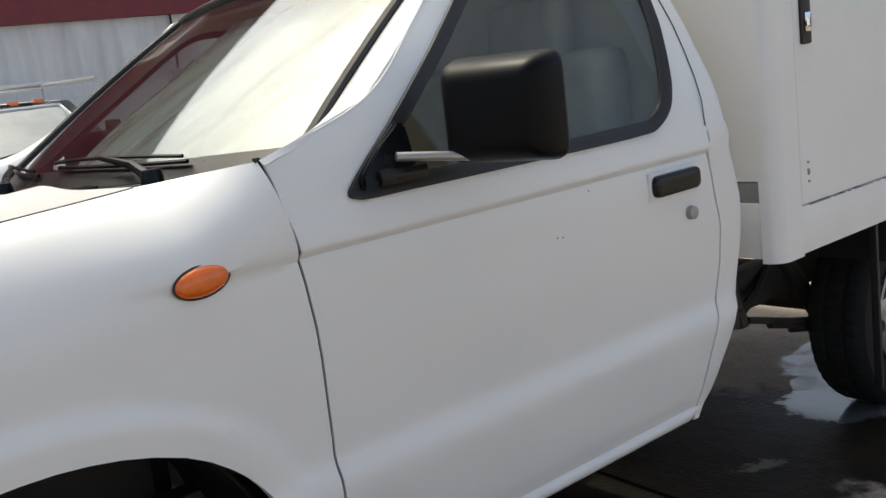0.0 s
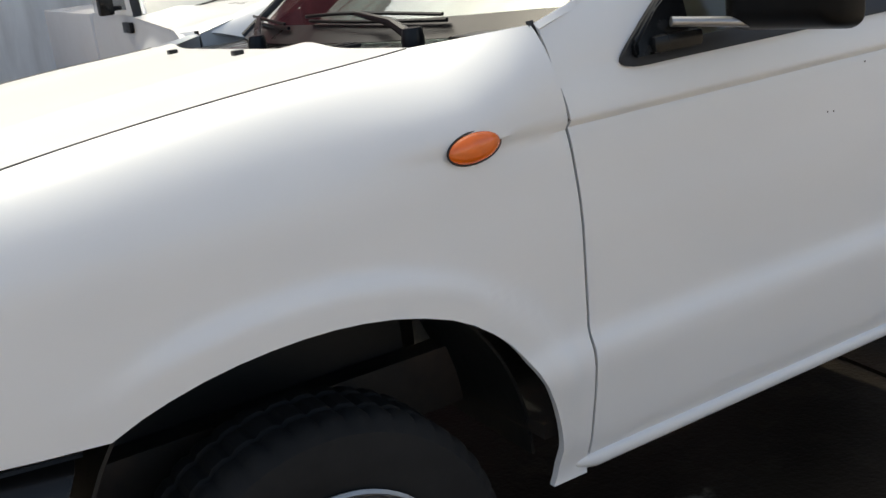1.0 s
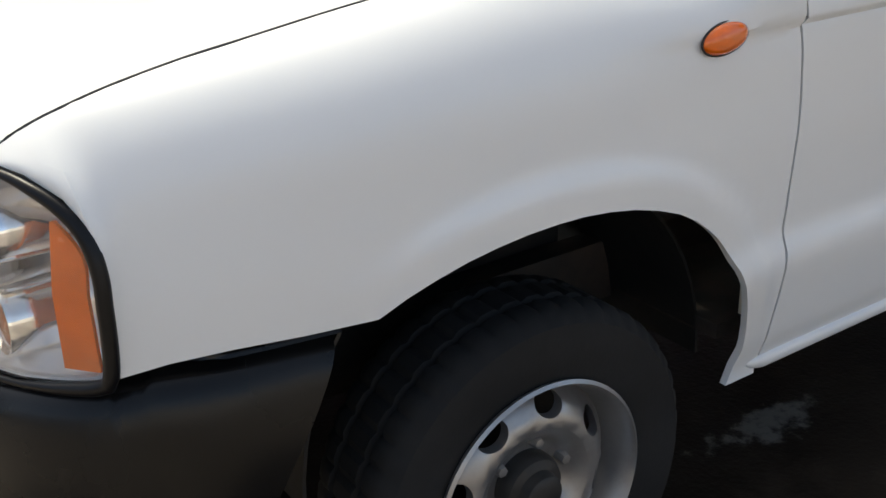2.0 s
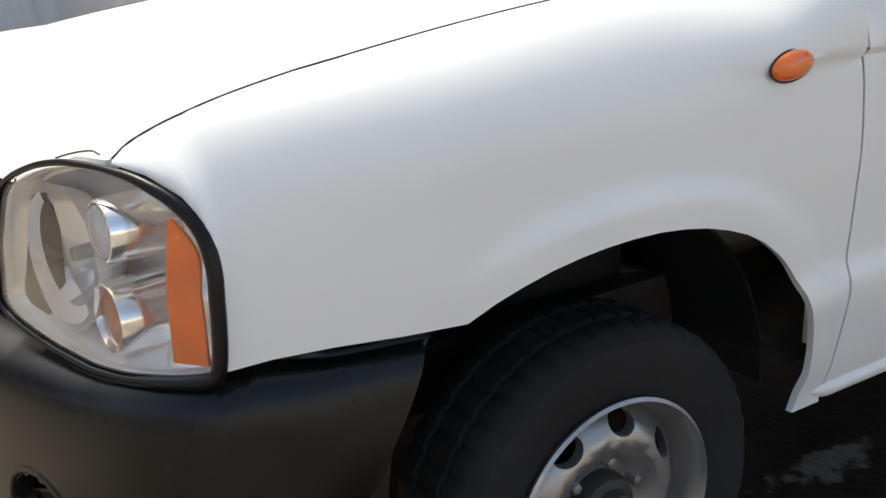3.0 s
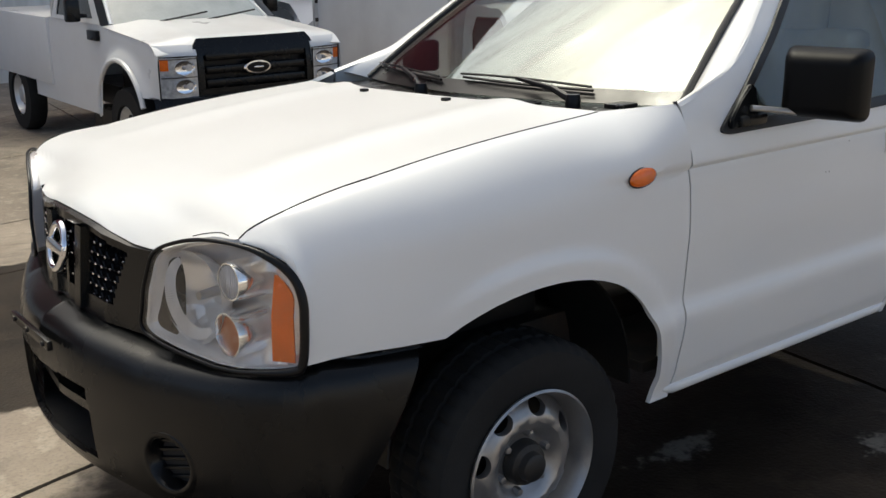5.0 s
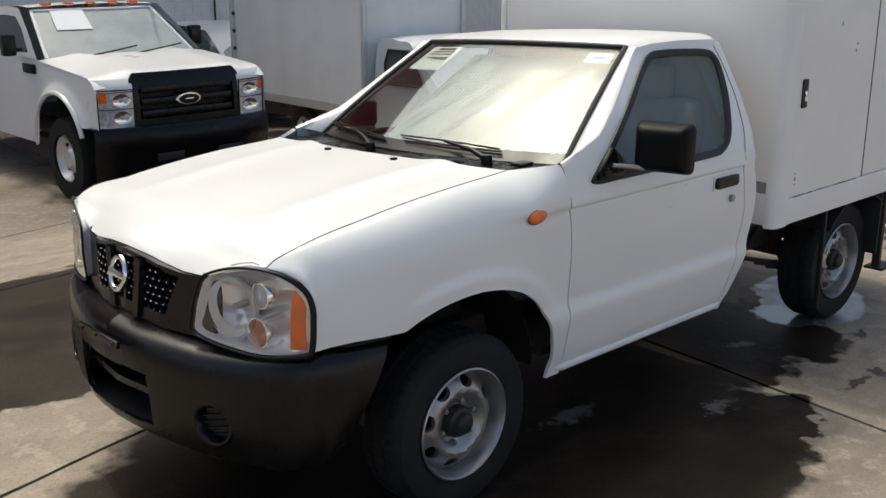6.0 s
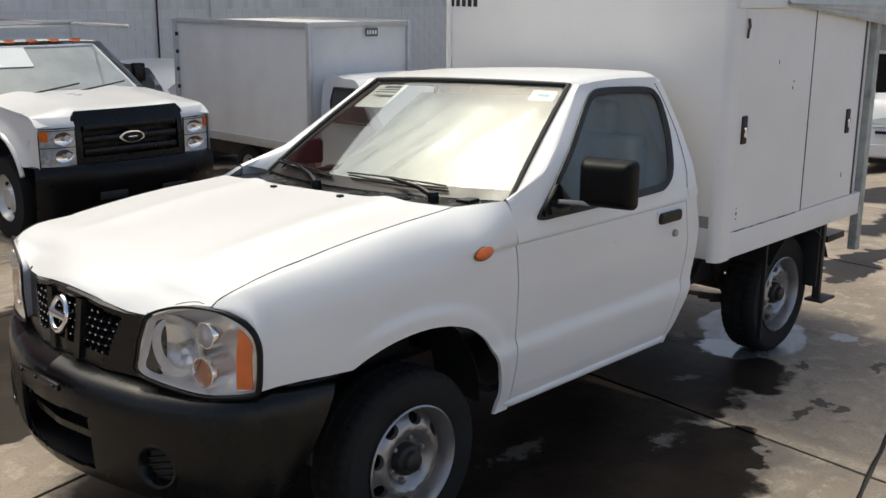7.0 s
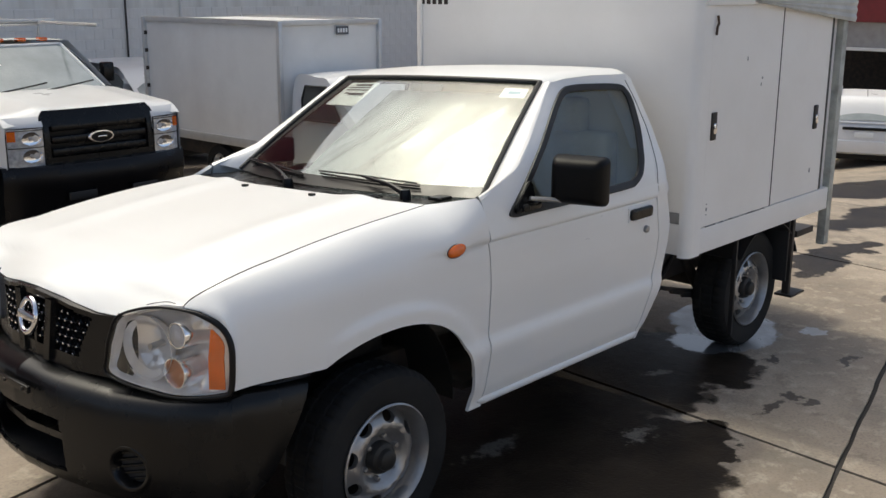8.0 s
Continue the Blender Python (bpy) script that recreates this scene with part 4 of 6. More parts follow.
def build_wheel(parent, x, y, out, holes=8, turn=0.0):
    """out: -1 where its outer face looks to -y. z of the axle is the tyre's radius."""
    R, z = 0.325, 0.325
    bm = lathe([(0.195, 0.085), (0.205, 0.094), (0.235, 0.102), (0.27, 0.103), (0.298, 0.097), (0.312, 0.090), (0.319, 0.078), (R, 0.062), (R, 0.040), (R - 0.009, 0.036), (R - 0.009, 0.028), (R, 0.024), (R, -0.024),
                (R - 0.009, -0.028), (R - 0.009, -0.036), (R, -0.040), (R, -0.062), (0.319, -0.078), (0.30, -0.095), (0.25, -0.10), (0.20, -0.085)], 180, "y", close=True)
    # cross grooves in the tread and its shoulders
    for v in bm.verts:
        a, r = math.atan2(v.co.z, v.co.x), math.hypot(v.co.x, v.co.z)
        if r > 0.310 and round(a / (2 * math.pi / 180)) % 4 == 0:
            v.co.x, v.co.z = v.co.x * (1 - 0.006 / r), v.co.z * (1 - 0.006 / r)
    tyre_at = Matrix.Translation((x, y, z))
    bmesh.ops.transform(bm, matrix=tyre_at, verts=bm.verts)
    wheel = part("wheel", bm, TYRE, parent, "worn black tyre on a silver steel rim", smooth=30)
    f = -out

    def place(b2, spin=0.0):
        bmesh.ops.transform(b2, matrix=tyre_at @ Matrix.Diagonal((1, f, 1, 1)) @ pose(0, 0, 0, 0, spin, 0), verts=b2.verts)
        return b2
    # rim barrel, lip towards the outside at -y
    bm = place(lathe([(0.203, -0.088), (0.206, -0.096), (0.200, -0.100), (0.194, -0.092), (0.188, -0.070), (0.182, -0.05), (0.178, 0.0), (0.19, 0.08)], 64, "y"))
    rim = part("rim", bm, STEEL, wheel, "dusty silver steel rim")
    # disc with ventilation holes
    bm = bmesh.new()
    r1, r2, per = 0.112, 0.183, 24
    for k in range(holes):
        a0, half = 2 * math.pi * k / holes, math.pi / holes
        inner, outer = [], []
        for j in range(per):
            t = 2 * math.pi * j / per
            c, s = math.cos(t), math.sin(t)
            q = max(abs(c), abs(s))
            ra, rr = a0 + half * c / q, (r1 + r2) / 2 + (r2 - r1) / 2 * s / q
            ia, ir = a0 + half * 0.50 * c, 0.149 + 0.020 * s
            outer.append((rr * math.cos(ra), -0.030 - disc_h(rr), rr * math.sin(ra)))
            inner.append((ir * math.cos(ia), -0.030 - disc_h(ir), ir * math.sin(ia)))
        midp = [tuple((np.array(a) * 0.35 + np.array(b) * 0.65 + np.array((0, -0.002, 0)))) for a, b in zip(outer, inner)]
        deep = [(p[0], p[1] + 0.02, p[2]) for p in inner]
        rings = [[bm.verts.new(p) for p in ring] for ring in (outer, midp, inner, deep)]
        for a, b in zip(rings, rings[1:]):
            for j in range(per):
                bm.faces.new((a[j], a[(j + 1) % per], b[(j + 1) % per], b[j]))
    prof = [(r1, -0.030 - disc_h(r1)), (0.10, -0.030 - disc_h(0.10)), (0.09, -0.030 - disc_h(0.09)), (0.08, -0.046), (0.072, -0.042), (0.045, -0.042)]
    lathe(prof, 48, "y", bm=bm)
    bmesh.ops.remove_doubles(bm, verts=bm.verts, dist=1e-4)
    part("wheel_disc", place(bm, turn), STEEL, rim)
    bm = place(lathe([(0.060, -0.035), (0.060, -0.060), (0.054, -0.074), (0.040, -0.080), (0.036, -0.098), (0.030, -0.102), (0.0, -0.104)], 28, "y"))
    part("hub_cap", bm, GREASE, rim, "dark greasy hub cap")
    for k in range(6):
        a = 2 * math.pi * k / 6 + 0.3
        bm = place(lathe([(0.0, -0.066), (0.009, -0.064), (0.011, -0.056), (0.011, -0.035)], 6, "y", (0.078 * math.cos(a), 0, 0.078 * math.sin(a))))
        part("wheel_nut", bm, STEEL, rim)
    bm = place(lathe([(0.0, 0.02), (0.17, 0.02), (0.17, 0.03), (0.0, 0.03)], 32, "y"))
    part("brake_drum", bm, DARK_METAL, rim)
    return wheel


def build_wheel_well(parent, mirror):
    rows = []
    for a in np.linspace(0.02, math.pi - 0.05, 28):
        r = 0.466 + 0.004 * math.sin(3 * a)
        rows.append([(0.0 + r * math.cos(a) * (0.985 if math.cos(a) > 0 else 0.80), y, 0.38 + r * math.sin(a)) for y in np.linspace(-0.69, -0.40, 7)])
    bm = grid(rows, 0.006)
    well = part("wheel_well", flip_y(bm) if mirror else bm, WELL, parent, "crumpled dark wheel well liner")
    bm = grid([[(x, -0.40, z) for z in np.linspace(0.45, 0.95, 4)] for x in np.linspace(-0.36, 0.36, 4)], 0.006)
    part("inner_panel", flip_y(bm) if mirror else bm, WELL, well)
    return well
def build_cargo_box(parent):
    X0, X1, H, Z0, Z1 = 1.89, 3.52, 0.87, 0.712, 2.16
    cargo = part("cargo_box", box(X0 + 0.01, X1 - 0.02, -H + 0.035, H - 0.0, Z0 + 0.05, Z1 - 0.02), BOX_WHITE, parent, "white painted metal cargo box with sliding side doors", smooth=0)
    # front panel and its ribs
    part("front_panel", box(X0 - 0.004, X0 + 0.006, -H + 0.055, H - 0.055, Z0 + 0.20, Z1 - 0.05, 0.002, 1), BOX_WHITE, cargo)
    part("front_foot", box(X0 - 0.006, X0 + 0.01, -H + 0.055, H - 0.055, Z0, Z0 + 0.145, 0.003), BOX_WHITE, cargo)
    part("grey_strip", box(X0 - 0.003, X0 + 0.01, -H + 0.055, H - 0.055, Z0 + 0.147, Z0 + 0.198), GREY_STRIP, cargo, "worn grey strip across the front")
    for sgn in (-1, 1):
        bm = grid([[(X0 + 0.004, sgn * (H - 0.054), z), (X0 - 0.012, sgn * (H - 0.052), z)] + [(X0 + 0.033 - 0.045 * math.cos(a), sgn * (H - 0.043 + 0.045 * math.sin(a)), z) for a in np.linspace(0, math.pi / 2, 9)] + [(X0 + 0.10, sgn * (H + 0.002), z)] for z in np.linspace(Z0 - 0.01, Z1, 6)], 0.006)
        part("corner_post", bm, BOX_WHITE, cargo)
        bm = box(X0 + 0.095, X1, sgn * (H - 0.02) - 0.019, sgn * (H - 0.02) + 0.019, Z0 - 0.006, Z0 + 0.118, 0.004)
        part("side_sill", bm, BOX_WHITE, cargo)
        bm = box(X0 + 0.02, X1 + 0.03, sgn * (H - 0.015) - 0.03, sgn * (H - 0.015) + 0.03, 1.85, 1.90, 0.005)
        part("upper_rail", bm, BOX_WHITE, cargo)
        # the rolled side flap hangs lower towards the rear, its edge ragged
        rows = []
        for k in range(60):
            x = 2.35 + (X1 + 0.03 - 2.35) * k / 59
            low = 1.862 - 0.115 * k / 59 + 0.006 * noise.noise(Vector((x * 22, sgn, 0)))
            rows.append([(x, sgn * (H + 0.010), 1.895), (x, sgn * (H + 0.030), 1.880)] + [(x, sgn * (H + 0.030 + (0.006 if j % 2 else 0.0)), 1.872 + (low - 1.872) * j / 6) for j in range(1, 7)] + [(x, sgn * (H + 0.012), low + 0.002)])
        part("side_flap", grid(rows, 0.004), GREY_FLAP, cargo, "ragged corrugated grey side flap", smooth=25)
        bm = box(X1 - 0.06, X1, sgn * (H - 0.02) - 0.024, sgn * (H - 0.02) + 0.024, Z0 - 0.22, Z1, 0.004)
        part("rear_post", bm, POST_GREEN, cargo, "worn greenish-grey rear corner post")
    # side doors: two sliding leaves, the rear one set back
    for k, (a, b, y) in enumerate(((X0 + 0.11, 2.715, -H + 0.012), (2.725, 3.335, -H + 0.016))):
        leaf = part("side_door", box(a, b, y - 0.008, y + 0.008, Z0 + 0.12, 1.85, 0.003, 1), BOX_WHITE, cargo, "flat white sliding side door")
        hx = 2.055 if k == 0 else 3.205
        hz = 1.305 if k == 0 else 1.25
        latch = part("latch", box(hx - 0.024, hx + 0.024, y - 0.016, y - 0.006, hz - 0.065, hz + 0.065, 0.006), DARK_METAL, leaf, "recessed dark metal latch")
        part("latch_knob", box(hx - 0.012, hx + 0.012, y - 0.024, y - 0.014, hz - 0.035, hz + 0.015, 0.005), CHROME, latch)
        if k == 0:
            part("leaf_edge", box(b - 0.002, b + 0.006, y - 0.0095, y + 0.006, Z0 + 0.12, 1.85), RUBBER, leaf)
        if k == 1:
            part("door_edge", box(b, b + 0.035, y - 0.004, y + 0.012, Z0 + 0.12, 1.85), RUBBER, leaf, "black rubber door edge")
    # rust along the door track, chips and a small hook
    rng = random.Random(5)
    for k in range(16):
        x = 2.03 + k * 0.040 + rng.uniform(0, 0.01)
        part("rust_streak", box(x, x + rng.uniform(0.02, 0.044), -H - 0.0005, -H + 0.01, Z0 + 0.1162, Z0 + 0.1175 + rng.uniform(0, 0.0015)), GREY_STRIP, cargo)
    for x, z, w, h in ((2.355, 1.60, 0.003, 0.020), (2.525, 1.50, 0.005, 0.010), (2.515, 1.47, 0.003, 0.016), (2.04, 0.94, 0.004, 0.006), (2.04, 0.915, 0.005, 0.016), (2.04, 0.89, 0.004, 0.006), (3.19, 0.96, 0.005, 0.024)):
        part("paint_chip", box(x - w, x + w, -H + 0.0015 - (0 if x < 2.72 else -0.004), -H + 0.02, z - h / 2, z + h / 2, 0.001, 1), GREY_STRIP, cargo)
    bm = tube([(2.025, -H - 0.002, 1.805), (2.025, -H - 0.008, 1.77), (2.010, -H - 0.010, 1.755), (2.013, -H - 0.006, 1.72)], 0.006, 7)
    part("hook", bm, RUST, cargo, "rusty hook")
    # plain bars where letters stand high on the front
    for k in range(5):
        part("letter_bar", box(X0 - 0.0065, X0 - 0.003, 0.80 - k * 0.042, 0.826 - k * 0.042, 1.835, 1.885), DARK_METAL, cargo)
    # rear step
    part("rear_step", box(X1 - 0.03, X1 + 0.2, -0.70, 0.70, 0.50, 0.54, 0.006), DARK_METAL, cargo)
    return cargo


def build_chassis(parent):
    rail = part("chassis", box(-0.3, 3.5, -0.46, -0.40, 0.42, 0.55, 0.006), DARK_METAL, parent, "dark dirty chassis frame")
    part("frame_rail", box(-0.3, 3.5, 0.40, 0.46, 0.42, 0.55, 0.006), DARK_METAL, rail)
    for x in (0.6, 1.35, 2.0, 2.5, 3.4):
        part("cross_member", box(x, x + 0.07, -0.40, 0.40, 0.43, 0.53, 0.004), DARK_METAL, rail)
    for sgn in (-1, 1):
        pts = [(2.25, sgn * 0.52, 0.42), (2.6, sgn * 0.52, 0.33), (2.95, sgn * 0.52, 0.28), (3.3, sgn * 0.52, 0.33), (3.6, sgn * 0.52, 0.44)]
        for k in range(4):
            part("leaf_spring", tube([(p[0], p[1], p[2] - 0.014 * k) for p in smooth_curve(pts, 12)[k:12 - k]], 0.012, 6), DARK_METAL, rail)
        part("damper", tube([(2.75, sgn * 0.48, 0.30), (2.5, sgn * 0.46, 0.62)], 0.03, 10), DARK_METAL, rail)
        part("spring_hanger", tube([(2.25, sgn * 0.50, 0.40), (2.2, sgn * 0.47, 0.62)], 0.025, 8), DARK_METAL, rail)
        part("front_arm", tube([(0.05, sgn * 0.62, 0.30), (0.0, sgn * 0.3, 0.34)], 0.03, 8), DARK_METAL, rail)
    part("rear_axle", tube([(2.87, -0.62, 0.325), (2.87, 0.62, 0.325)], 0.045, 12), DARK_METAL, rail)
    part("axle_housing", lathe([(0.0, -0.14), (0.10, -0.10), (0.14, 0.0), (0.10, 0.10), (0.0, 0.14)], 20, "y", (2.87, 0, 0.325)), DARK_METAL, rail)
    part("drive_shaft", tube([(1.0, 0, 0.42), (2.85, 0, 0.34)], 0.035, 10), DARK_METAL, rail)
    part("floor_pan", box(0.45, 1.78, -0.74, 0.74, 0.44, 0.47), DARK_METAL, rail)
    part("engine_block", box(-0.45, 0.45, -0.30, 0.30, 0.36, 0.95, 0.03), DARK_METAL, rail)
    part("hose", tube(smooth_curve([(1.95, -0.45, 0.52), (2.1, -0.5, 0.45), (2.3, -0.5, 0.47), (2.5, -0.45, 0.55)], 14), 0.012, 6), RUBBER, rail)
    part("battery_tray", box(1.86, 1.94, -0.70, -0.40, 0.50, 0.70, 0.01), DARK_METAL, rail)
    for sgn in (-1, 1):
        # rear mudguards and flaps
        bm = grid([[(2.87 + 0.40 * math.cos(a), y, 0.34 + 0.37 * math.sin(a)) for y in (sgn * 0.60, sgn * 0.815)] for a in np.linspace(0.4, 2.5, 12)], 0.005)
        part("rear_mudguard", bm, RUBBER, rail)
        part("mud_flap", box(3.12, 3.135, sgn * 0.70 - 0.11, sgn * 0.70 + 0.11, 0.33, 0.70, 0.003), RUBBER, rail, "black rubber mud flap")
        part("flap_bracket", box(3.15, 3.18, sgn * 0.80 - 0.02, sgn * 0.80 + 0.02, 0.25, 0.70, 0.003), DARK_METAL, rail)
        part("front_strip", box(2.50, 2.515, sgn * 0.80 - 0.012, sgn * 0.80 + 0.012, 0.17, 0.70, 0.003), RUBBER, rail)
        part("flap_plate", box(3.13, 3.30, sgn * 0.80 - 0.05, sgn * 0.80 + 0.05, 0.24, 0.252), DARK_METAL, rail)
    return rail


def build_interior(parent):
    seat = part("bench_seat", box(1.15, 1.62, -0.60, 0.60, 0.62, 0.82, 0.05, 3), SEAT, parent, "grey cloth bench seat")
    bm = box(1.55, 1.70, -0.60, 0.60, 0.80, 1.30, 0.05, 3)
    part("seat_back", bm, SEAT, seat)
    for y in (-0.32, 0.32):
        part("headrest", box(1.58, 1.68, y - 0.13, y + 0.13, 1.28, 1.45, 0.04, 3), SEAT, seat)
    dash = part("dashboard", box(0.50, 0.82, -0.70, 0.70, 0.86, 1.10, 0.05, 3), BLACK_PLASTIC, parent, "dark plastic dashboard")
    wheel = [(0.93 + 0.06 * math.sin(a) * 1.0, -0.33 + 0.18 * math.cos(a), 1.08 + 0.165 * math.sin(a)) for a in np.linspace(0, 2 * math.pi, 33)]
    part("steering_wheel", tube(wheel, 0.014, 8, cap=False), GLOSS_BLACK, dash)
    part("steering_column", tube([(0.93, -0.33, 1.08), (0.75, -0.33, 0.98)], 0.03, 10), GLOSS_BLACK, dash)
    part("back_wall", grid([[(1.728, s * (glass_y(z) - 0.05), z) for s in (-1, -0.5, 0, 0.5, 1)] for z in np.linspace(0.47, 1.54, 12)], 0.012), LINER, parent, smooth=0)
    part("roof_liner", box(1.10, 1.72, -0.54, 0.54, 1.535, 1.545), LINER, parent, smooth=0)
    for sgn in (-1, 1):
        part("door_liner", box(0.50, 1.60, sgn * 0.755 - 0.01, sgn * 0.755 + 0.01, 0.48, 1.07), LINER, parent, smooth=0)
    # creased silver sun shade leaning against the windscreen
    rows = []
    for t in np.linspace(0.06, 0.985, 60):
        row = []
        for s in np.linspace(-0.955, 0.42, 110):
            p = Vector(shield_point(s, t, -0.050))
            f = 0.022 * noise.noise(Vector((s * 1.6, t * 1.4, 0.3))) + 0.012 * abs(noise.noise(Vector((s * 2.2 + t * 2.6, t * 1.0 - s * 1.4, 2.0))))
            f += 0.012 * abs(((s * 2.4 + 10) % 1.0) - 0.5)
            row.append(p + Vector((0.6, 0, -0.8)) * f)
        rows.append(row)
    part("sun_shade", grid(rows), FOIL, parent, "creased silver foil sun shade behind the windscreen")
    # notice with plain bars of print, and a small sticker
    bm = grid([[shield_point(s, t, -0.004) for s in np.linspace(0.46, 0.86, 5)] for t in (0.70, 0.80, 0.90, 0.955)], 0.0015)
    note = part("notice", bm, PAPER, parent, "white printed paper notice")
    for k, (t, a, b) in enumerate(((0.925, 0.52, 0.74), (0.895, 0.50, 0.80), (0.868, 0.50, 0.80), (0.83, 0.50, 0.78), (0.815, 0.50, 0.70))):
        bm = grid([[shield_point(s, tt, -0.0025) for s in np.linspace(a, b, 4)] for tt in (t - (0.011 if k == 0 else 0.005), t + (0.011 if k == 0 else 0.005))], 0.0005)
        part("print_bar", bm, INK, note)
    bm = grid([[shield_point(s, t, -0.004) for s in np.linspace(-0.93, -0.75, 4)] for t in (0.85, 0.91, 0.945)], 0.0015)
    tag = part("windscreen_sticker", bm, PAPER, parent, "small white sticker")
    bm = grid([[shield_point(s, tt, -0.002) for s in np.linspace(-0.89, -0.80, 4)] for tt in (0.885, 0.91)], 0.0005)
    part("print_bar", bm, STICKER_INK, tag)


GREY_FLAP = material("weathered_flap", (0.52, 0.53, 0.51), 0.6, spread=0.15, scale=8, dirt=(0.25, 0.25, 0.23), patch_amount=0.5, patch_scale=6)
POST_GREEN = material("worn_post_paint", (0.46, 0.48, 0.44), 0.6, spread=0.15, scale=6, dirt=(0.08, 0.07, 0.06), patch_amount=0.7, patch_scale=9)
SEAT = material("seat_cloth", (0.46, 0.42, 0.33), 0.85, spread=0.2)
LINER = material("cab_liner", (0.74, 0.67, 0.53), 0.8, spread=0.1)
# the dark streaks paint the shade of the creases into the foil's colour
FOIL = material("foil_shade", (0.22, 0.26, 0.262), 0.16, metal=0.0, spec=0.2, spread=0.14, scale=3, fine=9, dirt=(0.07, 0.085, 0.085), patch_amount=1.0, patch_scale=6.5, rough_spread=0.05, streak=((40, 0, 0), (2.4, 0.30, 2.4)))
PAPER = material("paper", (0.80, 0.81, 0.80), 0.7, spread=0.03)
INK = material("print_ink", (0.10, 0.10, 0.11), 0.7, spread=0.1)
STICKER_INK = material("sticker_ink", (0.25, 0.42, 0.50), 0.7, spread=0.1)
RUST = material("rust", (0.10, 0.06, 0.04), 0.8, spread=0.4, scale=30)
GREY_STRIP = material("grey_strip_paint", (0.28, 0.28, 0.28), 0.7, spread=0.25, scale=10)

pickup = thing("pickup_truck", "white single-cab pickup with black bumper and boxed cargo body", "pickup truck")
for other in (False, True):
    build_fender(pickup, other)
    build_door(pickup, other)
    build_cab_side(pickup, other)
    build_rear_corner(pickup, other)
    build_sill(pickup, other)
    build_pillar(pickup, other)
    build_mirror(pickup, other)
    build_marker(pickup, other)
    build_headlight(pickup, other)
    build_wheel_well(pickup, other)
    sgn = 1 if other else -1
    build_wheel(pickup, 0.0, sgn * 0.70, sgn, turn=14)
    build_wheel(pickup, 2.87, sgn * 0.635, sgn, turn=33)
build_hood(pickup)
build_roof(pickup)
build_windscreen(pickup)
build_cowl(pickup)
build_wiper(pickup, -0.46, 0.10)
build_wiper(pickup, 0.16, 0.62)
build_bumper(pickup)
build_grille(pickup)
build_cargo_box(pickup)
build_chassis(pickup)
build_interior(pickup)
# the cab sits a little low on its far side
LEVEL = ("wheel", "cargo_box", "chassis", "bumper", "grille", "headlight", "wheel_well")
for piece in pickup.children:
    if piece.name.split(".")[0] in LEVEL:
        continue
    for ob in [piece] + list(piece.children_recursive):
        for v in ob.data.vertices:
            if v.co.y > -0.69 and v.co.x < 1.80:
                v.co.z -= 0.042 * (v.co.y + 0.69) * max(0.0, min(1.0, (v.co.x + 0.80) / 0.35))
# ---- other vehicles in the yard ----
GREY_WHITE = material("aged_white_paint", (0.70, 0.70, 0.70), 0.35, spread=0.05, scale=1.5, coat=0.3, dirt=(0.48, 0.46, 0.43), patch_amount=0.2)
BOX_GREY = material("box_panel_grey", (0.77, 0.77, 0.755), 0.5, spread=0.06, scale=0.9, dirt=(0.42, 0.41, 0.39), patch_amount=0.3, patch_scale=0.8)
ALLOY = material("aluminium_trim", (0.62, 0.62, 0.61), 0.4, metal=0.6, spread=0.1)
# car glass whose pale grey base stands for the sky it reflects
SKY_GLASS = material("sky_pale_car_glass", (0.30, 0.33, 0.33), 0.08, spread=0.25, scale=2, coat=0.3)
CLEAR_LAMP = material("clear_lamp_lens", (0.62, 0.64, 0.66), 0.12, metal=0.35, spread=0.35, scale=22, coat=0.6)
DARK_GLASS = material("dark_car_glass", (0.05, 0.055, 0.055), 0.06, spread=0.2, scale=2, coat=0.3)


def yard_z(x, y):
    """The yard falls away gently behind the pickup and towards its far end."""
    def ease(t):
        t = max(0.0, min(1.0, t))
        return t * t * (3 - 2 * t)
    return -0.68 * ease((y - 1.5) / 5.5) - 0.85 * ease((x - 4.5) / 11.0)


def side_sheet(outline_low, top, y, n=40):
    """A flat body side at y from a lower outline x, z to a top outline."""
    low = np.array(outline_low)
    rows = []
    for x in np.linspace(low[0][0], low[-1][0], n):
        rows.append((x, np.interp(x, low[:, 0], low[:, 1]), np.interp(x, [p[0] for p in top], [p[1] for p in top])))
    return rows


def small_wheel(parent, x, y, r, out, drop=0.0):
    """A plain road wheel with its own rim; the axle along x, its foot drop metres lower."""
    bm = lathe([(r * 0.56, 0.09), (r * 0.62, 0.11), (r * 0.85, 0.115), (r * 0.96, 0.10), (r, 0.06), (r, -0.06), (r * 0.96, -0.10), (r * 0.6, -0.11)], 40, "x", (x, y, r - drop), close=True)
    w = part("wheel", bm, TYRE, parent, "black tyre on a steel rim")
    bm = lathe([(r * 0.57, out * 0.085), (r * 0.54, out * 0.09), (r * 0.50, out * 0.04), (r * 0.40, out * 0.0), (r * 0.30, out * 0.03), (r * 0.22, out * 0.075), (r * 0.10, out * 0.085), (0.0, out * 0.085)], 32, "x", (x, y, r - drop))
    rim = part("rim", bm, ALLOY, w, "bright steel rim")
    for k in range(8):
        a = 2 * math.pi * k / 8
        bm = lathe([(0.0, 0.0), (r * 0.05, 0.0), (r * 0.05, 0.02)], 10, "x", (x + out * 0.022, y + r * 0.41 * math.cos(a), r - drop + r * 0.41 * math.sin(a)))
        part("rim_hole", bm, GLOSS_BLACK, rim)
    return w


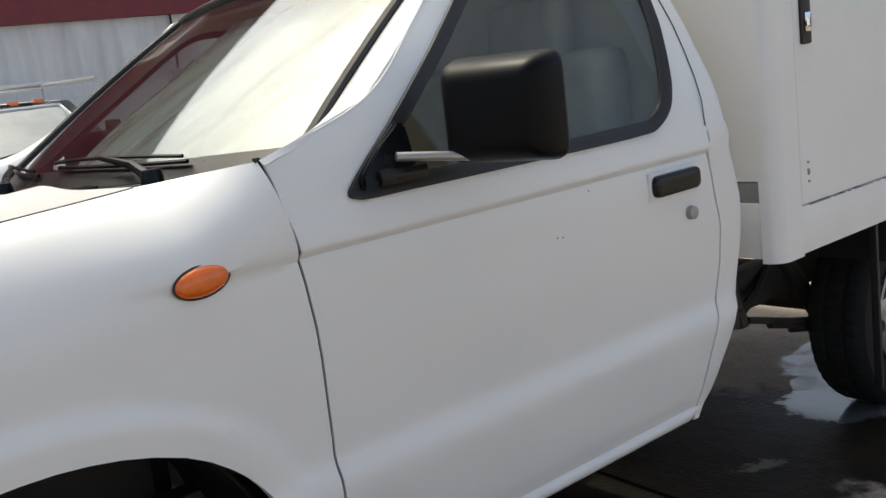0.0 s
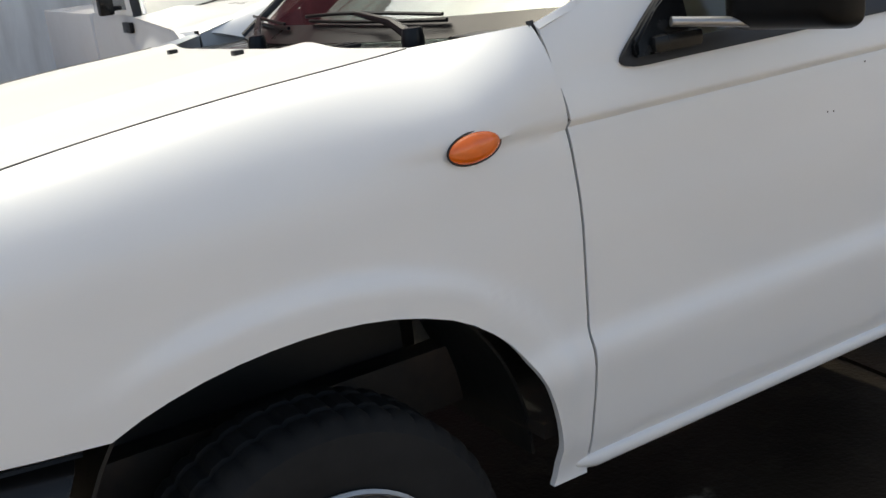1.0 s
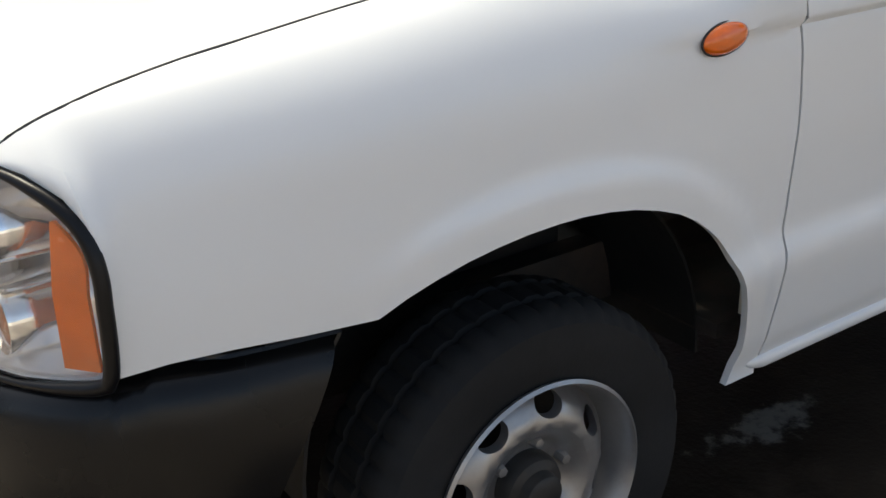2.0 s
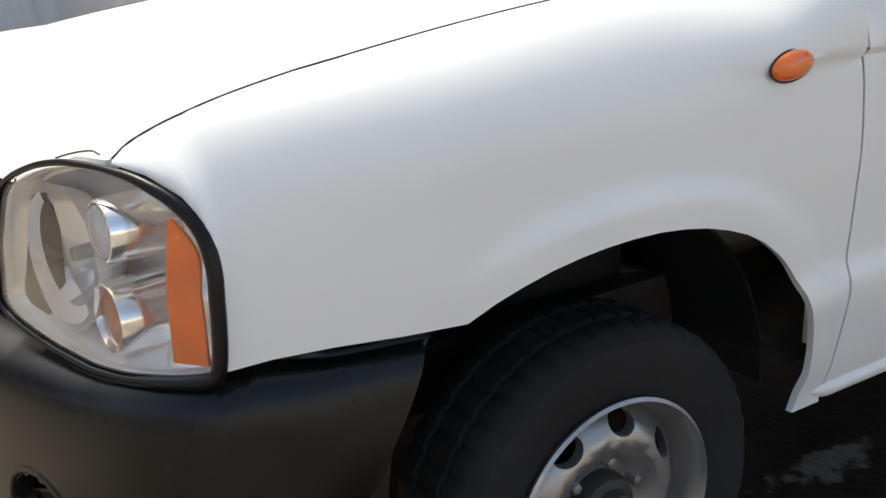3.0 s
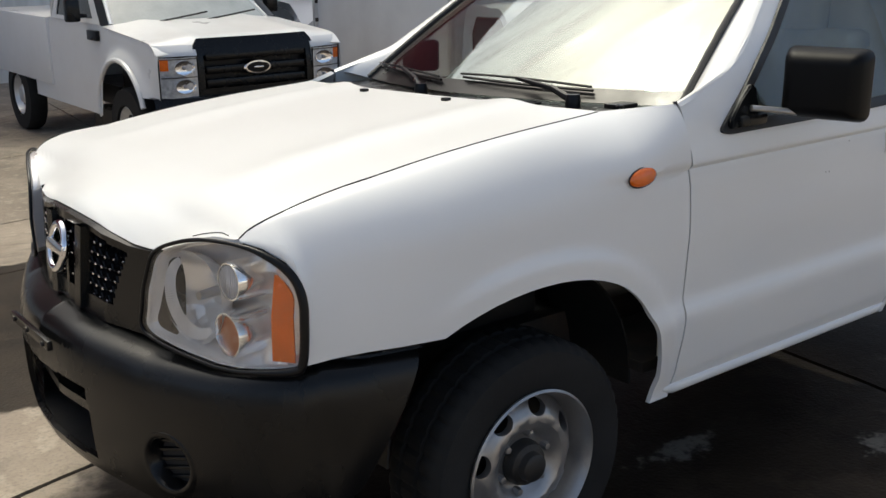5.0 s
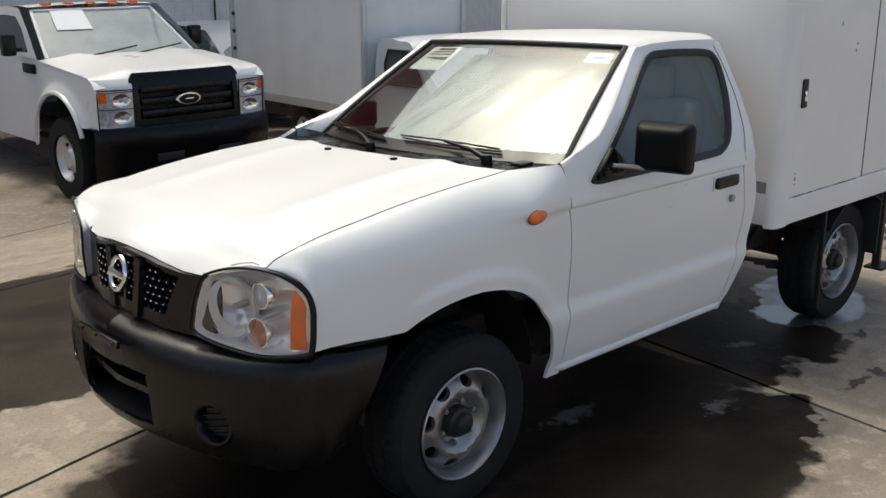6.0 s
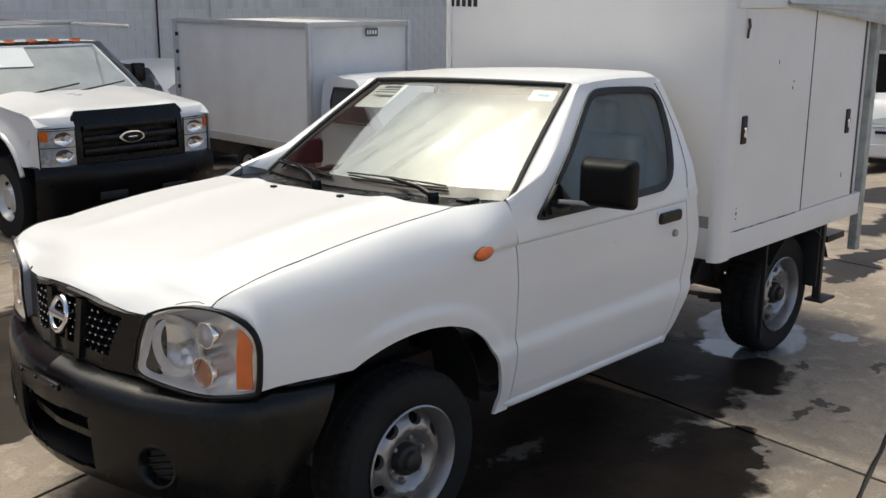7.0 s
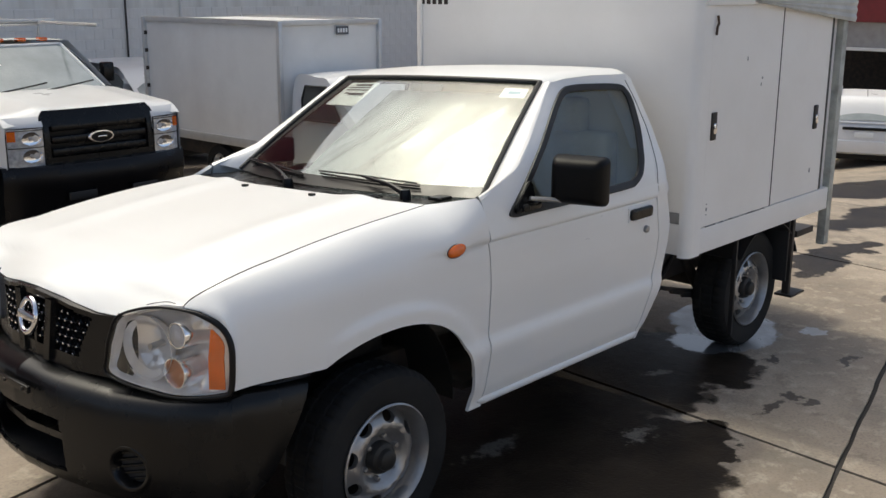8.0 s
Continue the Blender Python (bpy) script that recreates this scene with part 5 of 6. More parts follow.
def build_heavy_pickup(at, scale):
    """A large pickup, its front to -y; x across it from 0 to 2.03."""
    t = thing("heavy_pickup", "white heavy-duty pickup with black grille and roof rack", "pickup truck", at=at)
    t.scale = (scale,) * 3
    W = 2.03
    # hood with a raised middle
    def hz(x, y):
        s = abs(x - W / 2) / (W / 2)
        return 1.24 + 0.10 * min(1, y / 1.3) + 0.045 * (1 - s**3) + 0.025 * math.exp(-(((s - 0.55) / 0.12) ** 2)) - 0.11 * max(0, 1 - y / 0.22) ** 2
    rows = [[(0.045 + (W - 0.09) * u, 0.06 + 1.28 * v, hz(0.045 + (W - 0.09) * u, 0.02 + 1.3 * v)) for u in np.linspace(0, 1, 31)] for v in np.linspace(0, 1, 18)]
    part("hood", grid(rows), GREY_WHITE, t)
    for sgn, x in ((-1, 0.0), (1, W)):
        # fender and door sheet, bowed out at the arch
        low = [(0.06, 0.76), (0.36, 0.76), (0.42, 0.86), (0.55, 1.0), (0.75, 1.07), (0.98, 1.07), (1.18, 1.0), (1.31, 0.86), (1.36, 0.62), (1.40, 0.45), (3.6, 0.45)]
        top = [(0.06, 1.16), (0.15, 1.21), (0.26, 1.25), (0.4, 1.268), (1.3, 1.338), (1.5, 1.36), (3.6, 1.36)]
        rows = []
        for yy, zl, zt in side_sheet(low, top, 0, 70):
            row = []
            for v in np.linspace(0, 1, 14):
                z = zl + (zt - zl) * v
                flare = 0.055 * math.exp(-(max(0.0, math.hypot(yy - 0.87, z - 0.45) - 0.60) / 0.09) ** 2)
                tuck = 0.10 * max(0.0, v - 0.75) ** 1.5 * 8 * 0.12
                row.append((x + sgn * (flare - tuck - 0.05), yy, z))
            rows.append(row)
        part("body_side", grid(rows), GREY_WHITE, t)
        bm = tube([(x + sgn * 0.012, 0.87 + 0.59 * math.cos(a), 0.46 + 0.60 * math.sin(a)) for a in np.linspace(0.05, math.pi - 0.35, 20)], 0.025, 8)
        part("arch_lip", bm, GREY_WHITE, t)
        small_wheel(t, x - sgn * 0.14, 0.88, 0.43, sgn, 0.063)
        small_wheel(t, x - sgn * 0.14, 4.3, 0.43, sgn, 0.063)
        part("arch_dark", box(x - sgn * 0.34 - 0.06, x - sgn * 0.34 + 0.06, 0.25, 1.5, 0.4, 1.2), GLOSS_BLACK, t, smooth=0)
        # white nose panel with the lamp cluster set in it
        lx = x - sgn * 0.055

        def nose(u, z):
            """From the fender's corner to the grille."""
            return (lx - sgn * 0.36 * u, 0.012 + 0.085 * (1 - u) ** 2.5 + 0.10 * max(0.0, (z - 1.12) / 0.14) ** 2, z)
        part("nose_panel", grid([[nose(u, z) for u in np.linspace(-0.02, 1, 10)] for z in np.linspace(0.755, 1.24, 12)], 0.02), GREY_WHITE, t)

        def plate(u0, u1, z0, z1, out):
            return grid([[Vector(nose(u0 + (u1 - u0) * a, z0 + (z1 - z0) * b)) + Vector((0, -out, 0)) for a in np.linspace(0, 1, 7)] for b in np.linspace(0, 1, 6)], 0.012)
        lamp = part("headlight", plate(0.04, 0.97, 0.775, 1.135, 0.008), CLEAR_LAMP, t, "large clear headlight with amber corner")
        for z0, z1 in ((0.80, 0.945), (0.972, 1.11)):
            c = Vector(nose(0.62, (z0 + z1) / 2)) + Vector((0, -0.016, 0))
            bm = lathe([(0.066, -0.012), (0.060, 0.0), (0.044, 0.004), (0.020, 0.006), (0.0, 0.006)], 20, "y", (0, 0, 0))
            bmesh.ops.transform(bm, matrix=Matrix.Translation(c) @ Matrix.Diagonal((1.5, 1, 1, 1)), verts=bm.verts)
            part("lamp_bowl", bm, CHROME, lamp)
            part("bulb", lathe([(0.0, -0.014), (0.016, -0.010), (0.020, 0.004)], 12, "y", c), STEEL, lamp)
            part("lamp_divider", plate(0.06, 0.95, z1 + 0.006, z1 + 0.014, 0.015), DARK_METAL, lamp)
        part("amber_corner", plate(0.05, 0.24, 1.02, 1.125, 0.014), AMBER, lamp, "amber corner lens")
        part("lamp_surround", tube([Vector(nose(u, z)) + Vector((0, -0.008, 0)) for u, z in ((0.03, 0.77), (0.98, 0.77), (0.98, 1.14), (0.5, 1.14), (0.03, 1.14), (0.03, 0.77))], 0.008, 6), BLACK_PLASTIC, lamp)
        part("vent_badge", box(x - sgn * 0.03 - 0.02, x - sgn * 0.03 + 0.02, 1.42, 1.68, 1.20, 1.30, 0.01), GLOSS_BLACK, t)
        # door mirror
        mir = part("door_mirror", box(x + sgn * 0.10 - 0.07, x + sgn * 0.10 + 0.07, 1.66, 1.78, 1.38, 1.66, 0.03), BLACK_PLASTIC, t, "tall black towing mirror")
        part("mirror_bracket", tube([(x - sgn * 0.05, 1.75, 1.45), (x + sgn * 0.1, 1.74, 1.45)], 0.03, 8), BLACK_PLASTIC, mir)
        # cab side with a real opening
        outer = [(1.38, 1.36), (2.2, 1.36), (2.82, 1.36), (2.84, 1.70), (2.80, 1.93), (2.4, 1.99), (2.05, 1.97), (1.75, 1.72)]
        inner = [(1.62, 1.42), (2.2, 1.41), (2.70, 1.41), (2.72, 1.68), (2.69, 1.84), (2.4, 1.87), (2.10, 1.86), (1.88, 1.71)]
        lean = lambda z: x - sgn * (0.05 + max(0, z - 1.36) * 0.22)
        dense = lambda pts: [(lean(z), y, z) for a, b in zip(pts, pts[1:] + pts[:1]) for q in (0, 0.25, 0.5, 0.75) for y, z in [(a[0] + (b[0] - a[0]) * q, a[1] + (b[1] - a[1]) * q)]]
        cs = part("cab_side", grid([dense(outer), dense(inner)], 0, True), GREY_WHITE, t)
        bm = bmesh.new()
        bm.faces.new([bm.verts.new((p[0] - sgn * 0.012, p[1], p[2])) for p in dense(inner)])
        part("side_window", bm, DARK_GLASS, cs, "dark side window")
    # windscreen, roof and cab lamps
    ws = [[(W / 2 + (u - 0.5) * (1.72 - 0.30 * v), 1.36 + 0.66 * v - 0.10 * (1 - (2 * u - 1) ** 2), 1.35 + 0.58 * v) for u in np.linspace(0, 1, 17)] for v in np.linspace(0, 1, 8)]
    scr = part("windscreen", grid(ws), SKY_GLASS, t, "windscreen with reflected sky in its pale colour and a white paper")
    bm = grid([[Vector(ws[r][c]) + Vector((0, -0.012, 0.008)) for c in (2, 4, 6)] for r in (4, 5, 7)])
    part("paper", bm, PAPER, scr, "white paper notice")
    part("screen_frame", tube([Vector(r[0]) for r in ws] + [Vector(p) for p in ws[-1]] + [Vector(r[-1]) for r in reversed(ws)], 0.022, 8), GREY_WHITE, scr)
    for k in (0.25, 0.62):
        a = Vector(ws[0][int(k * 16)]) + Vector((0, -0.03, 0.02))
        part("wiper", tube([a, a + Vector((0.32, 0.02, 0.05)), a + Vector((0.58, 0.06, 0.09))], 0.012, 6), GLOSS_BLACK, scr)
    rows = [[(W / 2 + (u - 0.5) * 1.50, 2.0 + 0.80 * v, 1.94 + 0.05 * math.sin(math.pi * min(1, v + 0.25)) + 0.03 * (1 - (2 * u - 1) ** 2)) for u in np.linspace(0, 1, 13)] for v in np.linspace(0, 1, 8)]
    part("roof", grid(rows), GREY_WHITE, t)
    for k in range(5):
        part("cab_lamp", box(W / 2 - 0.52 + k * 0.26 - 0.05, W / 2 - 0.52 + k * 0.26 + 0.05, 2.02, 2.12, 1.97, 2.025, 0.015), AMBER, t, "small amber cab lamp")
    part("cab_back", box(0.1, W - 0.1, 2.78, 2.84, 0.5, 1.95), GREY_WHITE, t, smooth=0)
    # black grille block with three bars
    rows = [[(W / 2 + (u - 0.5) * (1.26 - 0.12 * (max(0.0, v - 0.80) / 0.2) ** 2), -0.02 + 0.03 * (2 * u - 1) ** 2 + 0.07 * v**4, 0.735 + 0.555 * v) for u in np.linspace(0, 1, 15)] for v in np.linspace(0, 1, 12)]
    bm = grid(rows)
    bmesh.ops.delete(bm, geom=[f for f in bm.faces if 0.84 < f.calc_center_median().z < 1.16 and abs(f.calc_center_median().x - W / 2) < 0.50], context="FACES")
    thicken(bm, 0.05, (W / 2, 1.5, 0.9))
    gr = part("grille", bm, BLACK_PLASTIC, t, "broad black grille with three bars")
    for z in (0.88, 1.0, 1.12):
        part("grille_bar", box(W / 2 - 0.52, W / 2 + 0.52, 0.005, 0.06, z - 0.036, z + 0.036, 0.015), BLACK_PLASTIC, gr)
    part("grille_back", box(W / 2 - 0.6, W / 2 + 0.6, 0.09, 0.11, 0.76, 1.2), GLOSS_BLACK, gr, smooth=0)
    bm = lathe([(0.0, -0.022), (0.105, -0.018), (0.115, -0.006), (0.115, 0.02)], 32, "y", (0, 0, 0))
    bmesh.ops.transform(bm, matrix=Matrix.Translation((W / 2, 0.0, 1.0)) @ Matrix.Diagonal((1.25, 1, 0.58, 1)), verts=bm.verts)
    bd = part("badge", bm, CHROME, gr, "oval chrome badge, plain")
    bm = lathe([(0.0, -0.026), (0.092, -0.023), (0.094, 0.0)], 32, "y")
    bmesh.ops.transform(bm, matrix=Matrix.Translation((W / 2, 0.0, 1.0)) @ Matrix.Diagonal((1.25, 1, 0.52, 1)), verts=bm.verts)
    part("badge_field", bm, GLOSS_BLACK, bd)
    part("badge_stroke", box(W / 2 - 0.05, W / 2 + 0.05, -0.030, -0.02, 0.992, 1.008, 0.003), CHROME, bd)
    # bumper
    rows = [[(W / 2 + (u - 0.5) * 2.02, -0.14 + 0.22 * abs(2 * u - 1) ** 3 + dy, z) for u in np.linspace(0, 1, 21)] for dy, z in ((0.16, 0.772), (0.03, 0.772), (0.0, 0.73), (0.0, 0.55), (0.02, 0.52), (0.03, 0.30), (0.10, 0.12), (0.3, 0.08))]
    bp = part("bumper", grid(rows), GLOSS_BLACK, t, "black steel front bumper")
    for x in (0.55, 1.25):
        part("bumper_slot", box(x, x + 0.3, -0.15, -0.12, 0.42, 0.50, 0.01), RUBBER, bp)
    part("skid_panel", box(0.3, 1.7, 0.1, 2.5, 0.20, 0.42), GLOSS_BLACK, t, smooth=0)
    part("floor", box(0.3, W - 0.3, 0.3, 5.0, 0.5, 0.7), GLOSS_BLACK, t, smooth=0)
    part("cargo_bed", box(0.02, W - 0.02, 2.95, 5.2, 0.62, 1.36, 0.02), GREY_WHITE, t)
    # ladder rack
    rack = part("ladder_rack", tube([(0.1, 2.9, 1.36), (0.1, 2.9, 2.18), (W - 0.1, 2.9, 2.18), (W - 0.1, 2.9, 1.36)], 0.03, 8), ALLOY, t, "aluminium ladder rack")
    part("rack_rail", box(-0.1, W + 0.1, 2.85, 2.93, 2.20, 2.25, 0.01), ALLOY, rack)
    part("rack_tube", tube([(0.1, 1.5, 2.20), (0.1, 5.1, 2.20)], 0.025, 8), ALLOY, rack)
    part("rack_tube", tube([(W - 0.1, 1.5, 2.20), (W - 0.1, 5.1, 2.20)], 0.025, 8), ALLOY, rack)
    # a low cab: the upper works sit lower over the belt line
    for ob in t.children_recursive:
        for v in ob.data.vertices:
            if v.co.z > 1.36:
                v.co.z = 1.36 + (v.co.z - 1.36) * 0.80
    return t


def build_box_truck(at, scale):
    """A small box truck, its cab to -y; x across it from 0 to 1.9, box front face at y 0."""
    t = thing("box_truck", "small truck with plain white panelled cargo box", "truck", at=at)
    t.scale = (scale,) * 3
    W, L, Z0, Z1 = 1.95, 3.4, 0.72, 2.55
    body = part("cargo_box", box(0.02, W - 0.02, 0.02, L - 0.02, Z0 + 0.03, Z1 - 0.03), BOX_GREY, t, "flat white panelled box", smooth=0)
    for x, y in ((0, 0), (W, 0), (0, L), (W, L)):
        part("corner_trim", box(x - 0.035, x + 0.035, y - 0.035, y + 0.035, Z0, Z1, 0.012), ALLOY, body)
    for z0, z1 in ((Z0 - 0.03, Z0 + 0.10), (Z1 - 0.07, Z1 + 0.01)):
        part("edge_trim", box(-0.015, 0.015, 0, L, z0, z1, 0.006), ALLOY, body)
        part("edge_trim", box(W - 0.015, W + 0.015, 0, L, z0, z1, 0.006), ALLOY, body)
        part("edge_trim", box(0, W, -0.015, 0.015, z0, z1, 0.006), ALLOY, body)
    for k in range(6):
        part("hinge", box(-0.03, 0.02, L - 0.05, L + 0.03, Z0 + 0.15 + k * 0.28, Z0 + 0.21 + k * 0.28, 0.006), DARK_METAL, body)
    bm = box(1.06, 1.30, -0.022, -0.012, 2.34, 2.46, 0.004)
    plate = part("sign_plate", bm, INK, body, "small dark maker's plate with plain bars")
    for k in range(4):
        part("plate_bar", box(1.08 + k * 0.053, 1.112 + k * 0.053, -0.027, -0.02, 2.37, 2.43), PAPER, plate)
    # cab
    prof = [(-1.62, 0.75), (-1.62, 1.05), (-1.25, 1.18), (-0.84, 1.74), (-0.58, 1.80), (-0.14, 1.79), (-0.10, 1.2), (-0.10, 0.55)]
    pr = smooth_curve([(p[0], 0, p[1]) for p in prof], 40)
    rows = [[(0.10 + (W - 0.2) * u - (0.12 * max(0, p[2] - 1.2)) * (2 * u - 1), p[0], p[2] - 0.03 * (2 * u - 1) ** 4) for p in pr] for u in np.linspace(0, 1, 15)]
    cab = part("cab", grid(rows), GREY_WHITE, t, "white cab with dark side window")
    for sgn, x in ((-1, 0.10), (1, W - 0.10)):
        lean = lambda z: x - sgn * 0.12 * max(0, z - 1.2)
        bm = bmesh.new()
        bm.faces.new([bm.verts.new((lean(p[2]), p[0], p[2])) for p in pr])
        bmesh.ops.triangulate(bm, faces=bm.faces)
        part("cab_side", bm, GREY_WHITE, cab)
        win = [(-1.14, 1.22), (-0.36, 1.20), (-0.31, 1.48), (-0.36, 1.67), (-0.79, 1.68)]
        bm = bmesh.new()
        bm.faces.new([bm.verts.new((lean(z) + sgn * 0.012, y, z)) for y, z in win])
        part("side_window", bm, DARK_GLASS, cab, "dark side window")
        part("window_seal", tube([(lean(z) + sgn * 0.012, y, z) for y, z in win + win[:1]], 0.018, 6), RUBBER, cab)
        small_wheel(t, x + sgn * -0.05, -0.95, 0.33, sgn)
        small_wheel(t, x + sgn * -0.05, 1.6, 0.33, sgn)
    part("frame", box(0.5, W - 0.5, -1.4, L, 0.42, 0.6, 0.01), DARK_METAL, t)
    # dark block added to stand for the shade below the cargo box
    part("under_box", box(0.15, W - 0.15, 0.1, L - 0.1, 0.45, 0.71, 0.01), DARK_METAL, t)
    part("fuel_tank", box(0.12, 0.5, 0.35, 1.0, 0.3, 0.6, 0.05), DARK_METAL, t)
    return t


def build_sedan(at, scale, name, label, tail, turn=0.0):
    """A plain car, its front (or tail) to -y; x across it from 0 to 1.7."""
    t = thing(name, label, "car", at=at, turn=turn)
    t.scale = (scale,) * 3
    W, L = 1.70, 4.1
    if tail:
        low = [(0.0, 0.36), (0.05, 0.36), (0.45, 0.36), (0.55, 0.62), (0.85, 0.72), (1.15, 0.62), (1.25, 0.34), (L, 0.34)]
        top = [(0.0, 0.62), (0.06, 0.90), (0.5, 0.98), (1.0, 0.97), (L - 0.8, 0.92), (L, 0.70)]
        house = [(0.10, 0.93), (0.42, 1.36), (0.8, 1.43), (1.6, 1.45), (2.2, 1.40), (2.9, 0.97)]
    else:
        low = [(0.0, 0.40), (0.4, 0.36), (0.5, 0.62), (0.8, 0.72), (1.1, 0.62), (1.2, 0.34), (L, 0.34)]
        top = [(0.0, 0.68), (0.2, 0.82), (1.1, 1.0), (1.8, 1.02), (L, 1.0)]
        house = [(1.0, 0.99), (1.65, 1.42), (1.9, 1.49), (2.6, 1.52), (3.4, 1.48), (4.0, 1.0)]
    for sgn, x in ((-1, 0.0), (1, W)):
        rows = []
        for yy, zl, zt in side_sheet(low, top, 0, 50):
            rows.append([(x - sgn * (0.03 + 0.05 * (2 * v - 0.9) ** 2 + 0.05 * max(0.0, 1 - yy / 0.25) ** 2), yy, zl + (zt - zl) * v) for v in np.linspace(0, 1, 10)])
        part("body_side", grid(rows), GREY_WHITE, t)
        small_wheel(t, x - sgn * 0.14, 0.85, 0.30, sgn)
        small_wheel(t, x - sgn * 0.14, 3.3, 0.30, sgn)
        bm = grid([[(x - sgn * (0.09 + 0.22 * max(0, z - 0.97)), y, z) for z in np.linspace(0.97, np.interp(y, [p[0] for p in house], [p[1] for p in house]) - 0.08, 4)] for y in np.linspace(house[1][0] - 0.12, house[-2][0] + 0.2, 12)])
        part("side_window", bm, DARK_GLASS, t)
    rows = [[(0.08 + (W - 0.16) * u, y, np.interp(y, [p[0] for p in top], [p[1] for p in top]) + 0.03 * (1 - (2 * u - 1) ** 2)) for u in np.linspace(0, 1, 15)] for y in np.linspace(0.0, L, 30)]
    part("deck", grid(rows), GREY_WHITE, t)
    rows = [[(W / 2 + (u - 0.5) * (1.52 - 0.44 * (p[2] - 0.95)), p[0], p[2] + 0.03 * (1 - (2 * u - 1) ** 2) * (p[2] - 0.9)) for u in np.linspace(0, 1, 15)] for p in smooth_curve([(a, 0, b) for a, b in house], 30)]
    part("cabin", grid(rows), GREY_WHITE, t)
    a, b = house[0], house[1]
    rows = [[(W / 2 + (u - 0.5) * (1.36 - 0.24 * v), a[0] + 0.03 + (b[0] - a[0] - 0.02) * v - 0.012, a[1] + 0.035 + (b[1] - a[1] - 0.06) * v + 0.028 * (1 - (2 * u - 1) ** 2)) for u in np.linspace(0, 1, 11)] for v in np.linspace(0, 1, 6)]
    glass = part("rear_window" if tail else "windscreen", grid(rows), SKY_GLASS, t)
    if not tail:
        part("paper", grid([[Vector(rows[r][c]) + Vector((0, -0.01, 0.01)) for c in (2, 3, 4)] for r in (2, 3, 4)]), PAPER, glass, "white paper notice")
    face = [[(0.05 + (W - 0.1) * u, -0.02 + 0.10 * (2 * u - 1) ** 4 - 0.03 * math.sin(v * math.pi), 0.36 + (top[0][1] - 0.36 + (0.26 if tail else 0.0)) * v) for u in np.linspace(0, 1, 15)] for v in np.linspace(0, 1, 10)]
    part("end_panel", grid(face), GREY_WHITE, t)
    rows = [[(W / 2 + (u - 0.5) * 1.72, -0.10 + 0.16 * (2 * u - 1) ** 4 + dy, z) for u in np.linspace(0, 1, 17)] for dy, z in ((0.10, 0.60), (0.0, 0.58), (-0.01, 0.48), (0.02, 0.34), (0.1, 0.30))]
    part("bumper", grid(rows), GREY_WHITE, t)
    if tail:
        part("trunk_trim", box(W / 2 - 0.42, W / 2 + 0.42, -0.07, -0.03, 0.80, 0.86, 0.012), GLOSS_BLACK, t, "dark trim strip over the plate")
        part("number_plate", box(W / 2 - 0.18, W / 2 + 0.18, -0.072, -0.05, 0.66, 0.77, 0.004), PAPER, t, "pale plate with plain bars")
        for sgn in (-1, 1):
            part("tail_lamp", box(W / 2 + sgn * 0.66 - 0.11, W / 2 + sgn * 0.66 + 0.11, -0.03, 0.04, 0.68, 0.90, 0.02), AMBER_DARK, t, "dull red tail lamp")
        part("aerial", tube([(W / 2, 0.6, 1.43), (W / 2 - 0.02, 0.75, 1.66)], 0.006, 5), GLOSS_BLACK, t)
        part("roof_rail", tube([(0.3, 0.6, 1.42), (0.3, 0.7, 1.50), (0.3, 1.9, 1.52), (0.3, 2.0, 1.44)], 0.018, 6), ALLOY, t)
        part("roof_rail", tube([(1.4, 0.6, 1.42), (1.4, 0.7, 1.50), (1.4, 1.9, 1.52), (1.4, 2.0, 1.44)], 0.018, 6), ALLOY, t)
    else:
        for sgn in (-1, 1):
            part("headlight", box(W / 2 + sgn * 0.58 - 0.16, W / 2 + sgn * 0.58 + 0.16, -0.05, 0.06, 0.56, 0.70, 0.03), REFLECTOR, t)
        part("grille", box(W / 2 - 0.35, W / 2 + 0.35, -0.06, -0.02, 0.54, 0.66, 0.01), BLACK_PLASTIC, t)
    part("underbody", box(0.15, W - 0.15, 0.1, L - 0.1, 0.18, 0.5), GLOSS_BLACK, t, smooth=0)
    return t


build_heavy_pickup((2.24, 6.72, yard_z(3.2, 7.6) + 0.065), 1.03)
build_box_truck((6.21, 7.37, yard_z(7, 8.5)), 0.90)
build_sedan((6.78, 10.75, yard_z(7.7, 12.5)), 1.0, "parked_car", "white parked car with paper in its windscreen", False)
build_sedan((15.52, 4.16, yard_z(15.7, 3.7)), 0.84, "parked_wagon", "white station wagon seen from its tail", True, -70)
